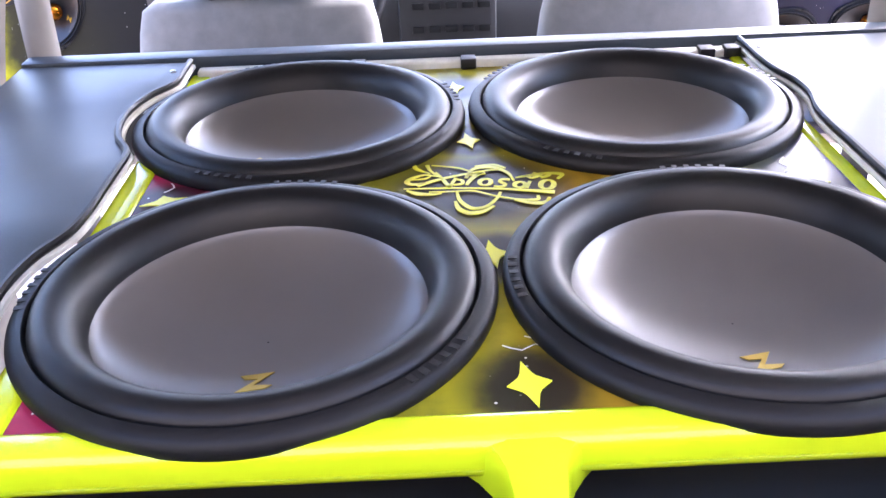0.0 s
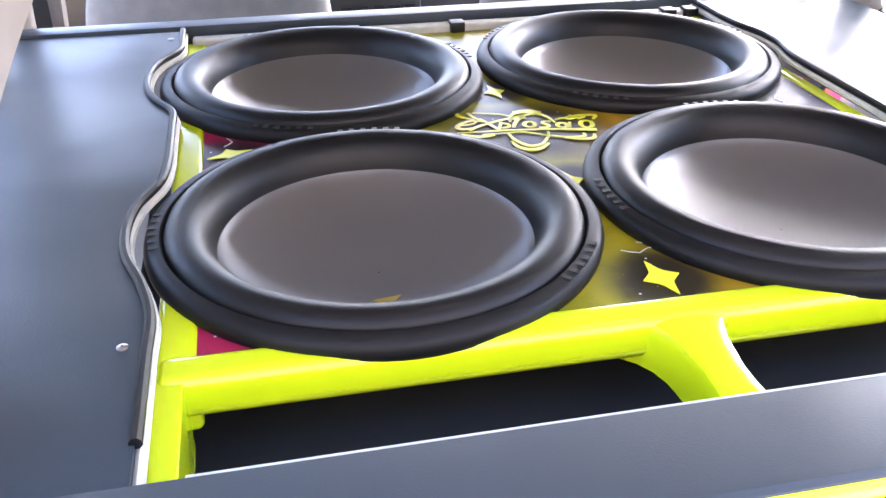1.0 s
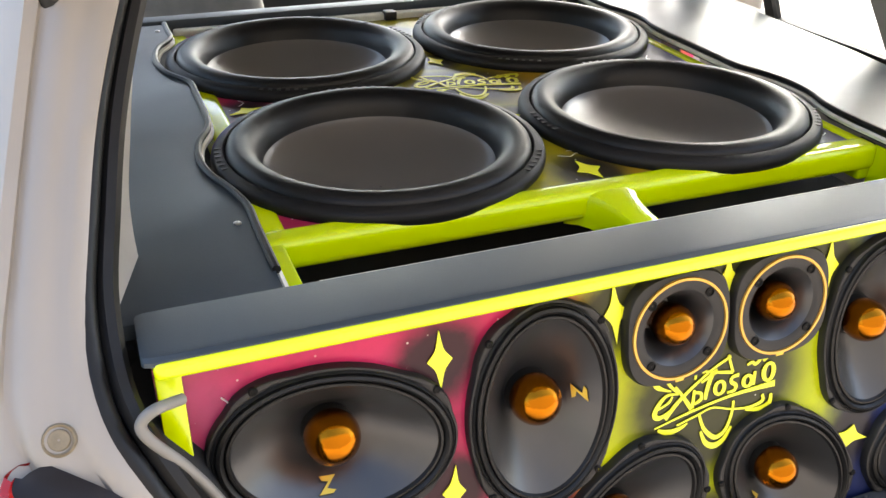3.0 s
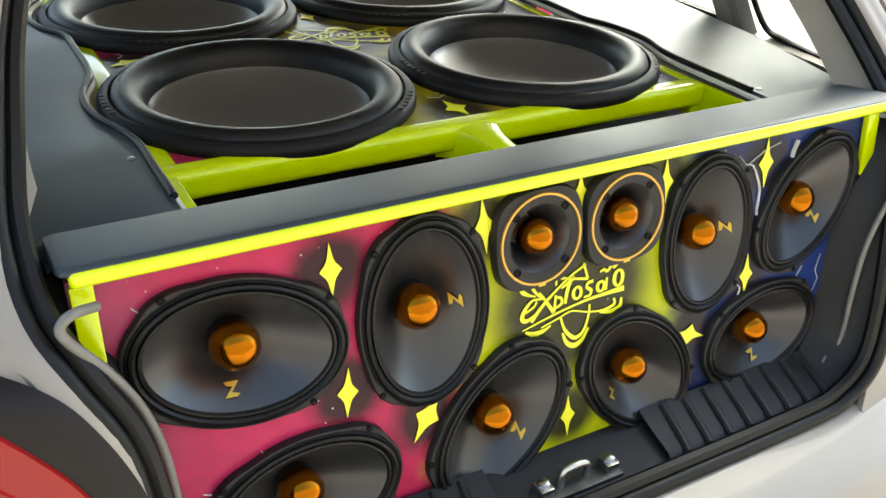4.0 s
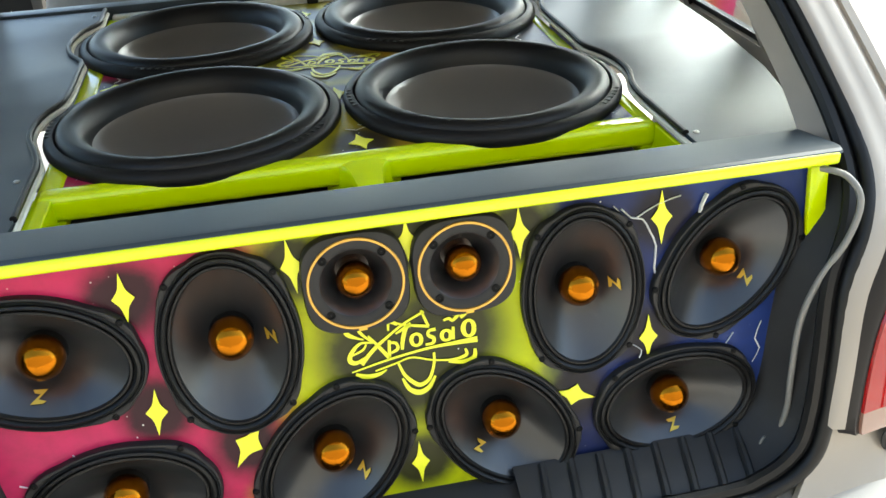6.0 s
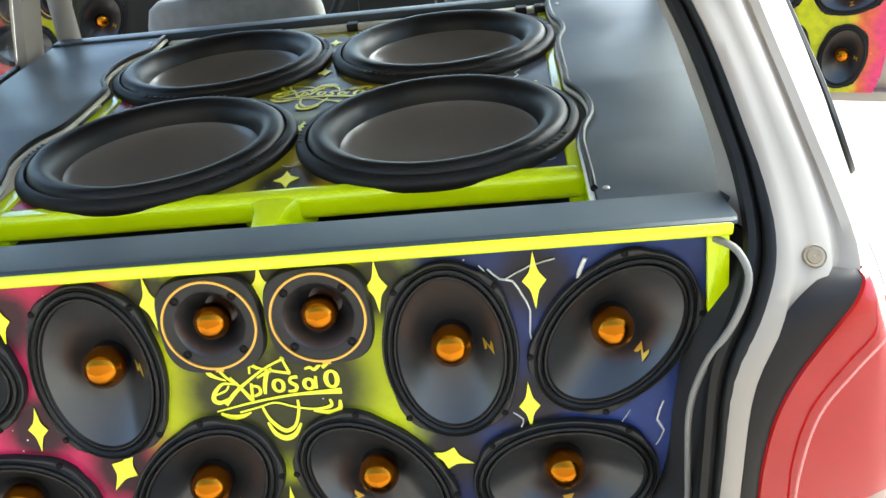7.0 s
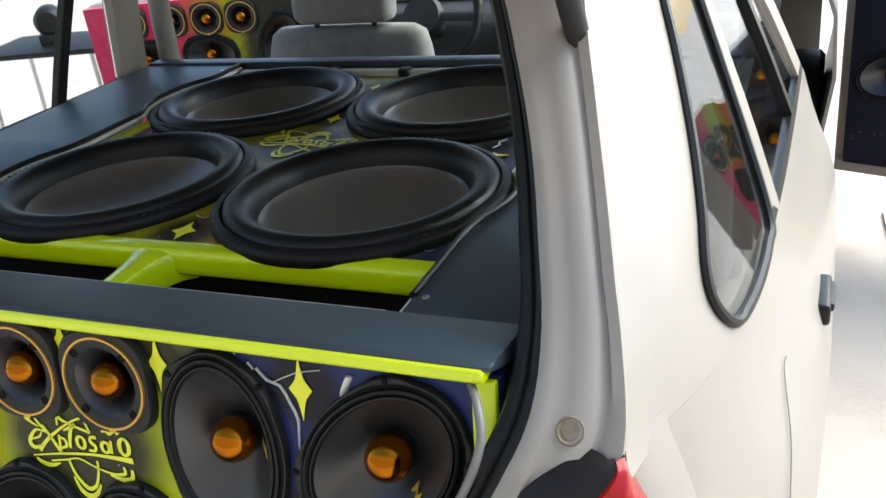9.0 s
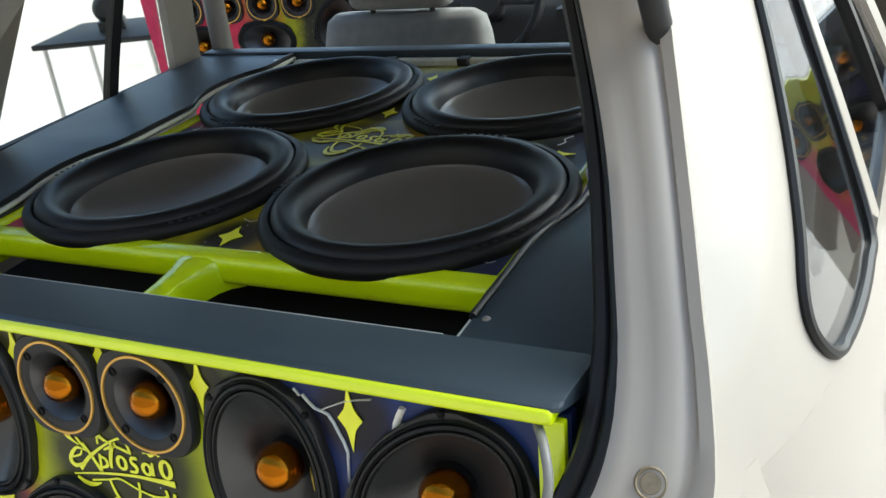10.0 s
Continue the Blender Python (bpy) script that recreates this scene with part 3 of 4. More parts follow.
# ---- the sound box ----
BX0, BX1, BY0, BY1 = -0.440, 0.395, 0.215, 1.075
STAR_TOP = [(-0.015, 0.268, 0.0185, 0.030, 8), (-0.028, 0.476, 0.0165, 0.028, 5), (-0.036, 0.765, 0.015, 0.027, 8), (-0.388, 0.626, 0.028, 0.016, 18), (-0.045, 0.966, 0.014, 0.025, 5), (0.335, 0.598, 0.026, 0.014, 12)]
STAR_WALL = [(-0.327, 0.962, 0.013, 0.032, 0), (-0.318, 0.811, 0.013, 0.032, -5), (-0.135, 0.972, 0.013, 0.036, 5), (0.003, 0.984, 0.013, 0.028, 0), (0.141, 0.973, 0.013, 0.034, 0),
             (0.325, 0.967, 0.014, 0.036, 0), (0.309, 0.804, 0.013, 0.033, 0), (0.206, 0.737, 0.030, 0.016, -18), (-0.006, 0.676, 0.012, 0.032, 0), (-0.218, 0.746, 0.018, 0.036, -32)]
box = empty("sound_box", "lime yellow sound box with an airbrushed baffle", "sound box")
AIR_TOP = spray("airbrush_baffle", [(x, y, TOP, 0.07) for x, y, *_ in STAR_TOP] + [(-0.03, 0.63, TOP, 0.13)],
                [(0.0, (0.42, 0.02, 0.09)), (0.24, (0.36, 0.02, 0.07)), (0.34, (0.10, 0.10, 0.01)), (0.46, (0.30, 0.28, 0.01)), (0.58, (0.34, 0.20, 0.01)), (0.70, (0.10, 0.11, 0.03)), (0.80, (0.03, 0.035, 0.08)), (1.0, (0.3, 0.34, 0.4))])
AIR_WALL = spray("airbrush_wall", [(x, LEAN * (z - 0.986), z, 0.062) for x, z, *_ in STAR_WALL] + [(-0.04, -0.02, 0.842, 0.115), (0.04, -0.02, 0.85, 0.115), (0.0, -0.024, 0.805, 0.095)],
                 [(0.0, (0.30, 0.05, 0.13)), (0.12, (0.46, 0.022, 0.10)), (0.33, (0.46, 0.022, 0.09)), (0.385, (0.50, 0.56, 0.006)), (0.60, (0.46, 0.54, 0.005)), (0.66, (0.016, 0.024, 0.085)), (0.85, (0.014, 0.036, 0.17)), (1.0, (0.018, 0.025, 0.09))])

SUBS = [(-0.249, 0.417), (0.198, 0.413), (-0.257, 0.855), (0.190, 0.857)]


def baffle():
    """The board with a hole for each subwoofer."""
    outer = [(BX0, BY0), (BX1, BY0), (BX1, BY1), (BX0, BY1)]
    return moved(holed(outer, [ellipse(sx, sy, 0.19, 0.19, 0, 64) for sx, sy in SUBS], 0.018), Matrix.Translation((0, 0, TOP)))


def rounded(x0, x1, y0, y1, z0, z1, r=0.012):
    return block(x0, x1, y0, y1, z0, z1, r, 4)


part("baffle", baffle(), AIR_TOP, box, "airbrushed red, lime and navy baffle")
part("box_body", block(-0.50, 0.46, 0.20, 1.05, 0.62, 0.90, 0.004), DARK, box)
part("port_lip", rounded(BX0 - 0.01, BX1 + 0.01, 0.199, 0.237, 0.967, 1.005, 0.012), YELLOW, box, "glossy lime yellow port lip")
def divider():
    """The strut of the port: waisted, and flared at both ends."""
    rows = []
    for y, w, top in ((0.222, 0.052, 1.0), (0.206, 0.040, 1.003), (0.192, 0.031, 1.003), (0.176, 0.025, 1.002), (0.158, 0.0225, 1.001), (0.138, 0.020, 1.0), (0.118, 0.0205, 0.999), (0.10, 0.023, 0.998), (0.082, 0.028, 0.996), (0.062, 0.032, 0.994)):
        rows.append([(-0.020 + w * x, y, top - 0.03 * z) for x, z in ((-1, 1.5), (-1, 0.35), (-0.85, 0.1), (-0.5, 0), (0.5, 0), (0.85, 0.1), (1, 0.35), (1, 1.5))])
    return loft(rows, True, True, True, 40)


part("port_divider", divider(), YELLOW, box)
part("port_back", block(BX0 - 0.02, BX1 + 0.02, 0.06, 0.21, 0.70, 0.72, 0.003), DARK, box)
for x0, x1 in ((BX0 - 0.012, BX0 + 0.022), (BX1 - 0.012, BX1 + 0.010)):
    part("edge_band", rounded(x0, x1, 0.205, 1.075, 0.95, 1.003, 0.008), YELLOW, box)
for x0, x1 in ((BX0 - 0.0125, BX0 + 0.012), (BX1 + 0.007, BX1 + 0.0135)):
    part("port_cheek", rounded(x0, x1, 0.066, 0.21, 0.93, 1.0015, 0.003), YELLOW, box)
part("back_band", rounded(BX0, BX1, 1.060, 1.083, 0.95, 1.012, 0.006), MDF, box, "pale yellowish back edge")
for cx in (-0.19, -0.02, 0.35, 0.39):
    part("clip", block(cx - 0.012, cx + 0.012, 1.050, 1.075, 1.0, 1.017, 0.003), PLASTIC, box)
for cx, cy, w, h, tilt in STAR_TOP:
    part("star", moved(star(w, h, tilt), Matrix.Translation((cx, cy, TOP + 0.001))), STARS, box)


def emblem(width, crown):
    """The painted word with a brush's swelling strokes, swooshes and loops, flat on z = 0; a crown of an arch or of crossing lines."""
    bits = []
    tilt = radians(-9.5)
    c, s = math.cos(tilt), math.sin(tilt)

    def stroke(*points):
        line = []
        for x, y, w in points:
            u, v = (x - 415) / 670, (225 - y) / 670
            line.append(Vector(((u * c - v * s) * width, (u * s + v * c) * width, w / 670 * width)))
        line = curve_points(line, 6)
        rows = []
        for i, p in enumerate(line):
            way = line[min(i + 1, len(line) - 1)] - line[max(i - 1, 0)]
            way.z = 0
            across = Vector((-way.y, way.x, 0)).normalized() * max(p.z, 0.0008)
            at = Vector((p.x, p.y, 0))
            rows.append([at + across, at + across + Vector((0, 0, 0.0008)), at - across + Vector((0, 0, 0.0008)), at - across])
        bits.append(loft(rows, True, True, True))

    def loop(x, y, rx, ry, thin, thick):
        stroke(*[(x + rx * math.cos(q), y + ry * math.sin(q), thin + (thick - thin) * abs(math.cos(q))) for q in (2 * math.pi * k / 10 for k in range(11))])

    # the eight letters
    stroke((215, 185, 3), (150, 183, 6), (105, 225, 10), (94, 262, 12), (125, 275, 9), (175, 250, 4))
    stroke((108, 238, 4), (160, 215, 5), (178, 190, 4))
    stroke((190, 150, 4), (235, 200, 8), (290, 265, 10))
    stroke((150, 285, 10), (210, 220, 9), (300, 150, 6), (385, 95, 5), (470, 55, 6))
    stroke((292, 178, 7), (288, 268, 8))
    stroke((290, 190, 5), (325, 195, 7), (332, 222, 8), (300, 240, 5))
    stroke((395, 105, 5), (372, 140, 10), (358, 190, 10), (355, 228, 7))
    stroke((325, 150, 4), (360, 132, 7), (405, 108, 11))
    loop(427, 186, 25, 28, 5, 10)
    stroke((525, 142, 8), (492, 148, 7), (487, 168, 8), (515, 186, 9), (508, 208, 7), (472, 213, 5))
    loop(578, 176, 23, 24, 5, 10)
    stroke((614, 138, 7), (611, 198, 9))
    loop(692, 150, 28, 38, 5, 12)
    # the accent
    stroke((565, 104, 5), (592, 96, 7), (612, 106, 7), (640, 82, 8), (655, 52, 6))
    stroke((620, 58, 8), (612, 84, 6))
    stroke((652, 96, 8), (680, 72, 9), (686, 50, 5))
    # swooshes below
    stroke((100, 320, 3), (290, 270, 5), (480, 232, 6), (620, 216, 9), (735, 206, 14))
    stroke((215, 322, 4), (320, 292, 4), (400, 270, 4), (500, 290, 4), (600, 297, 5), (675, 280, 8), (672, 248, 6))
    stroke((585, 305, 5), (660, 312, 10), (715, 296, 12), (722, 252, 7))
    stroke((118, 330, 6), (170, 346, 12), (225, 340, 9), (272, 320, 3))
    stroke((330, 290, 6), (358, 350, 8), (400, 392, 10), (440, 408, 10), (485, 380, 8), (510, 310, 7), (512, 255, 6))
    stroke((348, 370, 6), (380, 424, 11), (430, 446, 13), (480, 424, 11), (515, 370, 6))
    # swooshes above
    stroke((68, 98, 7), (90, 135, 11), (130, 155, 6), (168, 166, 3))
    stroke((130, 95, 9), (160, 140, 7), (215, 186, 4))
    stroke((150, 92, 3), (270, 88, 4), (335, 108, 4))
    if crown == "arch":
        stroke((335, 170, 7), (345, 85, 9), (420, 50, 11), (500, 85, 8), (545, 150, 5))
        stroke((345, 60, 6), (420, 28, 9), (480, 45, 6))
        stroke((545, 120, 4), (650, 60, 8), (735, 45, 10), (725, 90, 6))
    else:
        stroke((295, 58, 7), (290, 132, 5))
        stroke((288, 72, 5), (350, 106, 5), (492, 126, 7))
        stroke((455, 48, 6), (490, 126, 7))
    return joined(*bits)


for pts in ([(-0.032, 0.322), (-0.016, 0.314), (-0.004, 0.322), (0.014, 0.312), (0.026, 0.318)], [(-0.012, 0.334), (0.004, 0.328), (0.016, 0.334)], [(0.322, 0.636), (0.330, 0.650), (0.324, 0.662), (0.334, 0.676)],
            [(-0.395, 0.652), (-0.386, 0.664), (-0.392, 0.676)], [(0.352, 0.268), (0.362, 0.262), (0.370, 0.268)]):
    part("lightning", tube([(x, y, TOP + 0.001) for x, y in pts], 0.0011, 6, flat=0.4, steps=2), WHITE, box)
part("lettering", moved(emblem(0.178, "arch"), pose(-0.030, 0.632, TOP + 0.001, 0, 0, -9) @ Matrix.Diagonal((1, 1.15, 1, 1))), LETTER, box, "yellow painted lettering with loops")


def bolt_mark(size):
    """A small printed zigzag."""
    s = size
    pts = [(-0.5 * s, 0.5 * s), (0.5 * s, 0.62 * s), (-0.05 * s, -0.2 * s), (0.5 * s, -0.3 * s), (0.3 * s, -0.5 * s), (-0.55 * s, -0.62 * s), (0.05 * s, 0.2 * s), (-0.35 * s, 0.24 * s)]
    return plate(pts, 0, 0.0008)


def subwoofer(x, y, turn):
    sub = empty("subwoofer", "large black subwoofer with a fat rubber surround", "subwoofer", "subwoofers in the sound box")
    part("flange", lathe([(0.178, -0.004), (0.2175, -0.003), (0.2205, 0.001), (0.2212, 0.007), (0.2195, 0.0125), (0.2155, 0.0165), (0.2095, 0.0185), (0.2055, 0.0188), (0.204, 0.017), (0.203, 0.011), (0.195, 0.010)], 112), GASKET, sub, "black gasket ring with moulded marks")
    part("surround", lathe([(0.2028, 0.006), (0.2024, 0.014), (0.2, 0.0205), (0.1945, 0.025), (0.187, 0.027), (0.179, 0.0265), (0.171, 0.023), (0.1645, 0.0165), (0.1595, 0.007), (0.1565, -0.003), (0.155, -0.010)], 112), RUBBER, sub, "thick black rubber surround")
    part("cone", lathe([(0.157, -0.005), (0.1545, -0.010), (0.147, -0.0165), (0.134, -0.0245), (0.116, -0.0325), (0.095, -0.0395), (0.071, -0.045), (0.046, -0.049), (0.022, -0.051), (0.001, -0.0515)], 112), CONE, sub, "smooth dark grey cone")
    part("mark", moved(bolt_mark(0.03), pose(0, -0.073, -0.0432, -13, 0, 4)), GOLD, sub, "small gold printed mark")
    for a0 in (-48, 170, 75):
        for k in range(6):
            a = radians(a0 + k * 3.6)
            part("moulded_bar", moved(block(-0.003, 0.003, -0.0045, 0.0045, 0, 0.0012, 0), Matrix.Translation((0.2115 * math.cos(a), 0.2115 * math.sin(a), 0.0177)) @ pose(0, 0, 0, 0, 0, math.degrees(a) + 90)), PLASTIC, sub)
    sub.matrix_world = pose(x, y, TOP, 0, 0, turn)
    return sub


first = subwoofer(*SUBS[0], 0)
for (sx, sy), turn in zip(SUBS[1:], (3, -70, 60)):
    copy_thing(first, pose(sx, sy, TOP, 0, 0, turn))


# the vinyl boards beside the box
def side_board(s):
    """A vinyl-covered board whose inner edge is cut round the subwoofers."""
    inner = BX0 - 0.014 if s < 0 else BX1 + 0.014
    pts = []
    for k in range(61):
        y = 0.066 + (1.085 - 0.066) * k / 60
        x = inner
        for sx, sy in SUBS:
            if (sx < CX) == (s < 0):
                d = 0.236 ** 2 - (y - sy) ** 2
                if d > 0:
                    cut = sx + s * math.sqrt(d)
                    x = min(x, cut) if s < 0 else max(x, cut)
        pts.append((x, y))
    edge = [(CX + s * dx, y) for dx, y in ((0.700, 1.09), (0.700, 0.85), (0.685, 0.55), (0.658, 0.33), (0.625, 0.2), (0.594, 0.066))]
    ob = part("side_board", plate((pts + edge) if s > 0 else (pts + edge)[:], PANEL - 0.016, PANEL, 0.0025), VINYL)
    tagged(ob, "charcoal vinyl board cut round the subwoofers", "board", "side boards")
    part("board_edge", tube([(x - s * 0.004, y, PANEL - 0.008) for x, y in pts[::3]], 0.0042, 6), MDF, ob, "pale bare board edge")
    part("edge_cord", tube([(x - s * 0.001, y, PANEL + 0.001) for x, y in pts[3::3]], 0.0048, 8), RUBBER, ob, "black rubber edge cord")
    for sx, sy in (((-0.471, 0.231), (-0.470, 1.04)) if s < 0 else ((0.423, 0.117), (0.425, 1.04))):
        part("screw", moved(lathe([(0.0045, 0), (0.0045, 0.001), (0.003, 0.002), (0.001, 0.0021)], 16), Matrix.Translation((sx, sy, PANEL))), STEEL, ob)
    return ob


side_board(-1)
side_board(1)


def beam():
    """The front beam: a long board with a rounded front edge."""
    prof = [(0.0715, 0.998), (0.074, 1.0235), (0.0715, 1.027), (-0.014, 1.0402), (-0.0225, 1.0405), (-0.0275, 1.0385), (-0.029, 1.035), (-0.025, 1.032), (0.0, 1.022)]
    rows = []
    for x, k in ((-0.592, 0.84), (-0.590, 0.94), (-0.583, 1.0), (-0.4, 1), (-0.2, 1), (0, 1), (0.2, 1), (0.4, 1), (0.541, 1.0), (0.547, 0.94), (0.549, 0.84)):
        rows.append([(x, 0.022 + (y - 0.022) * k, 1.022 + (z - 1.022) * (0.6 + 0.4 * k)) for y, z in prof])
    return loft(rows, True, True, True, 18)


ledge = tagged(part("front_beam", beam(), VINYL), "charcoal vinyl covered front beam with rounded ends", "beam")
part("front_strip", rounded(-0.584, 0.543, -0.0315, -0.008, 1.0212, 1.0374, 0.006), YELLOW, ledge, "lime yellow strip")
part("under_board", block(-0.575, 0.532, -0.007, 0.03, 1.0105, 1.0209, 0.001), RAW, ledge, "tan bare board under the strip, darkened for its shade")
rear = tagged(part("rear_beam", block(-0.72, 0.66, 1.090, 1.130, 0.985, PANEL + 0.006, 0.006), VINYL), "charcoal vinyl covered rear beam", "beam")
part("port_edge", block(BX0 + 0.02, BX1, 0.0744, 0.077, 0.985, 1.0245, 0.001), MDF, ledge, "pale bare inner edge")

# ---- the speaker wall ----
WALL_SPEAKERS = [(0.220, 0.885, 90), (-0.434, 0.898, -13), (-0.218, 0.886, 90), (0.414, 0.895, 47), (0.347, 0.704, 4), (0.109, 0.710, -47), (-0.115, 0.706, 48), (-0.379, 0.693, 6)]
WALL_TWEETERS = [(-0.063, 0.944), (0.069, 0.945)]
WX0, WX1, WZ0, WZ1 = -0.585, 0.546, 0.56, 1.010


def wall_board():
    """The leaning board with a hole for each speaker."""
    mid, k = (WZ0 + WZ1) / 2, math.hypot(1, LEAN)
    outer = [(WX0, (WZ0 - mid) * k), (WX1, (WZ0 - mid) * k), (WX1, (WZ1 - mid) * k), (WX0, (WZ1 - mid) * k)]
    holes = [ellipse(x, (z - mid) * k, 0.104, 0.071, turn) for x, z, turn in WALL_SPEAKERS] + [ellipse(x, (z - mid) * k, 0.05, 0.05) for x, z in WALL_TWEETERS]
    return moved(holed(outer, holes, 0.015), on_wall(0, mid))


swall = empty("speaker_wall", "airbrushed pink, lime and navy speaker wall", "speaker panel")


part("wall_board", wall_board(), AIR_WALL, swall, "airbrushed pink, lime and navy board")
for cx, w in ((-0.573, 0.022), (0.532, 0.025)):
    part("end_post", moved(block(-w / 2, w / 2, -0.078, 0.019, 0.002, 0.012, 0.003), on_wall(cx, 0.99)), YELLOW, swall, "lime yellow end post")
for cx, cz, w, h, tilt in STAR_WALL:
    part("star", moved(star(w, h, tilt), on_wall(cx, cz, 0, 0.001)), STARS, swall)
part("lettering", moved(emblem(0.168, "lines"), on_wall(0.0, 0.842, 6, 0.001) @ Matrix.Diagonal((1, 1.15, 1, 1))), STARS, swall, "pale yellow painted lettering with loops")


def lightning(points, r):
    return tube([on_wall(x, z, 0, 0.001).translation for x, z in points], r, 6, flat=0.4, steps=2)


for pts, r in (([(0.272, 0.985), (0.285, 0.972), (0.30, 0.968), (0.31, 0.95), (0.318, 0.93), (0.316, 0.90), (0.322, 0.875)], 0.0022), ([(0.29, 0.97), (0.32, 0.985), (0.35, 0.992)], 0.0015),
               ([(0.385, 0.99), (0.378, 0.975), (0.374, 0.955), (0.368, 0.945)], 0.005), ([(0.40, 0.975), (0.408, 0.985), (0.42, 0.982), (0.415, 0.97)], 0.0016),
               ([(0.47, 0.80), (0.462, 0.775), (0.47, 0.76), (0.46, 0.74)], 0.0014), ([(0.43, 0.79), (0.42, 0.775)], 0.0014), ([(0.50, 0.80), (0.505, 0.76)], 0.0014), ([(-0.475, 0.735), (-0.466, 0.728), (-0.474, 0.715), (-0.462, 0.704)], 0.0013), ([(-0.492, 0.742), (-0.483, 0.738)], 0.0012),
               ([(-0.424, 0.772), (-0.418, 0.765), (-0.412, 0.771), (-0.404, 0.768)], 0.0012), ([(-0.532, 0.972), (-0.525, 0.964), (-0.522, 0.958)], 0.0014), ([(0.288, 0.796), (0.30, 0.786), (0.297, 0.775)], 0.0013), ([(0.262, 0.99), (0.27, 0.98), (0.266, 0.974)], 0.0016)):
    part("lightning", lightning(pts, r * 1.35), WHITE, swall)


def oval(a, b, z, ear=0.0, n=72):
    """An oval ring; ear pushes its four shoulders out."""
    out = []
    for i in range(n):
        q = 2 * math.pi * i / n
        k = 1 + ear * max(0.0, 1 - (1 - abs(math.sin(2 * q))) / 0.16) ** 0.6
        out.append((a * k * math.cos(q), b * k * math.sin(q), z))
    return out


def coaxial():
    """An oval car speaker: long axis along x, facing z."""
    sp = empty("oval_speaker", "black oval car speaker with a copper bullet dome", "speaker", "oval speakers in the wall")
    part("frame", loft([oval(0.1165, 0.0818, -0.002, 0.050), oval(0.1165, 0.0818, 0.006, 0.050), oval(0.1155, 0.0808, 0.0085, 0.046), oval(0.1135, 0.079, 0.0092, 0.03), oval(0.1125, 0.078, 0.0075), oval(0.111, 0.0765, 0.0105), oval(0.1095, 0.075, 0.008)]), PLASTIC, sp)
    part("surround", loft([oval(0.110, 0.0755, 0.007), oval(0.1085, 0.074, 0.012), oval(0.1055, 0.0715, 0.0135), oval(0.1025, 0.069, 0.011), oval(0.1015, 0.068, 0.008), oval(0.1, 0.0668, 0.011), oval(0.0975, 0.0645, 0.0115), oval(0.0955, 0.0625, 0.008)]), RUBBER, sp)
    part("cone", loft([oval(0.096, 0.063, 0.0085), oval(0.085, 0.055, 0.0), oval(0.068, 0.045, -0.012), oval(0.048, 0.035, -0.024), oval(0.032, 0.028, -0.033), oval(0.02, 0.02, -0.036)]), PAPER, sp, "matt black paper cone")
    part("dome", lathe([(0.0195, -0.040)] + [(0.0262 * math.cos(radians(a)) + 0.0002, -0.0155 + 0.0275 * math.sin(radians(a))) for a in range(-36, 91, 9)], 40, angle=80), COPPER, sp, "polished copper bullet dome")
    part("dome_collar", lathe([(0.026, -0.036), (0.0255, -0.028), (0.024, -0.025), (0.022, -0.025)], 32), RUBBER, sp)
    part("mark", moved(bolt_mark(0.0155), pose(0, -0.0465, -0.0088, -48, 0, 0) @ Matrix.Translation((0, 0, 0.0012))), GOLD, sp, "small gold printed mark")
    for a in (45, 135, 225, 315):
        q = radians(a)
        part("screw", moved(lathe([(0.0042, 0.009), (0.0042, 0.0115), (0.003, 0.0128), (0.001, 0.0128)], 12), Matrix.Translation((0.1185 * math.cos(q), 0.0832 * math.sin(q), -0.002))), HOLE, sp)
    return sp


oval_speaker = coaxial()
for i, (x, z, turn) in enumerate(WALL_SPEAKERS):
    m = on_wall(x, z, turn, 0.002)
    if i == 0:
        oval_speaker.matrix_world = m
    else:
        copy_thing(oval_speaker, m @ Matrix.Scale(1.045 if x < -0.1 else 1.0, 4))


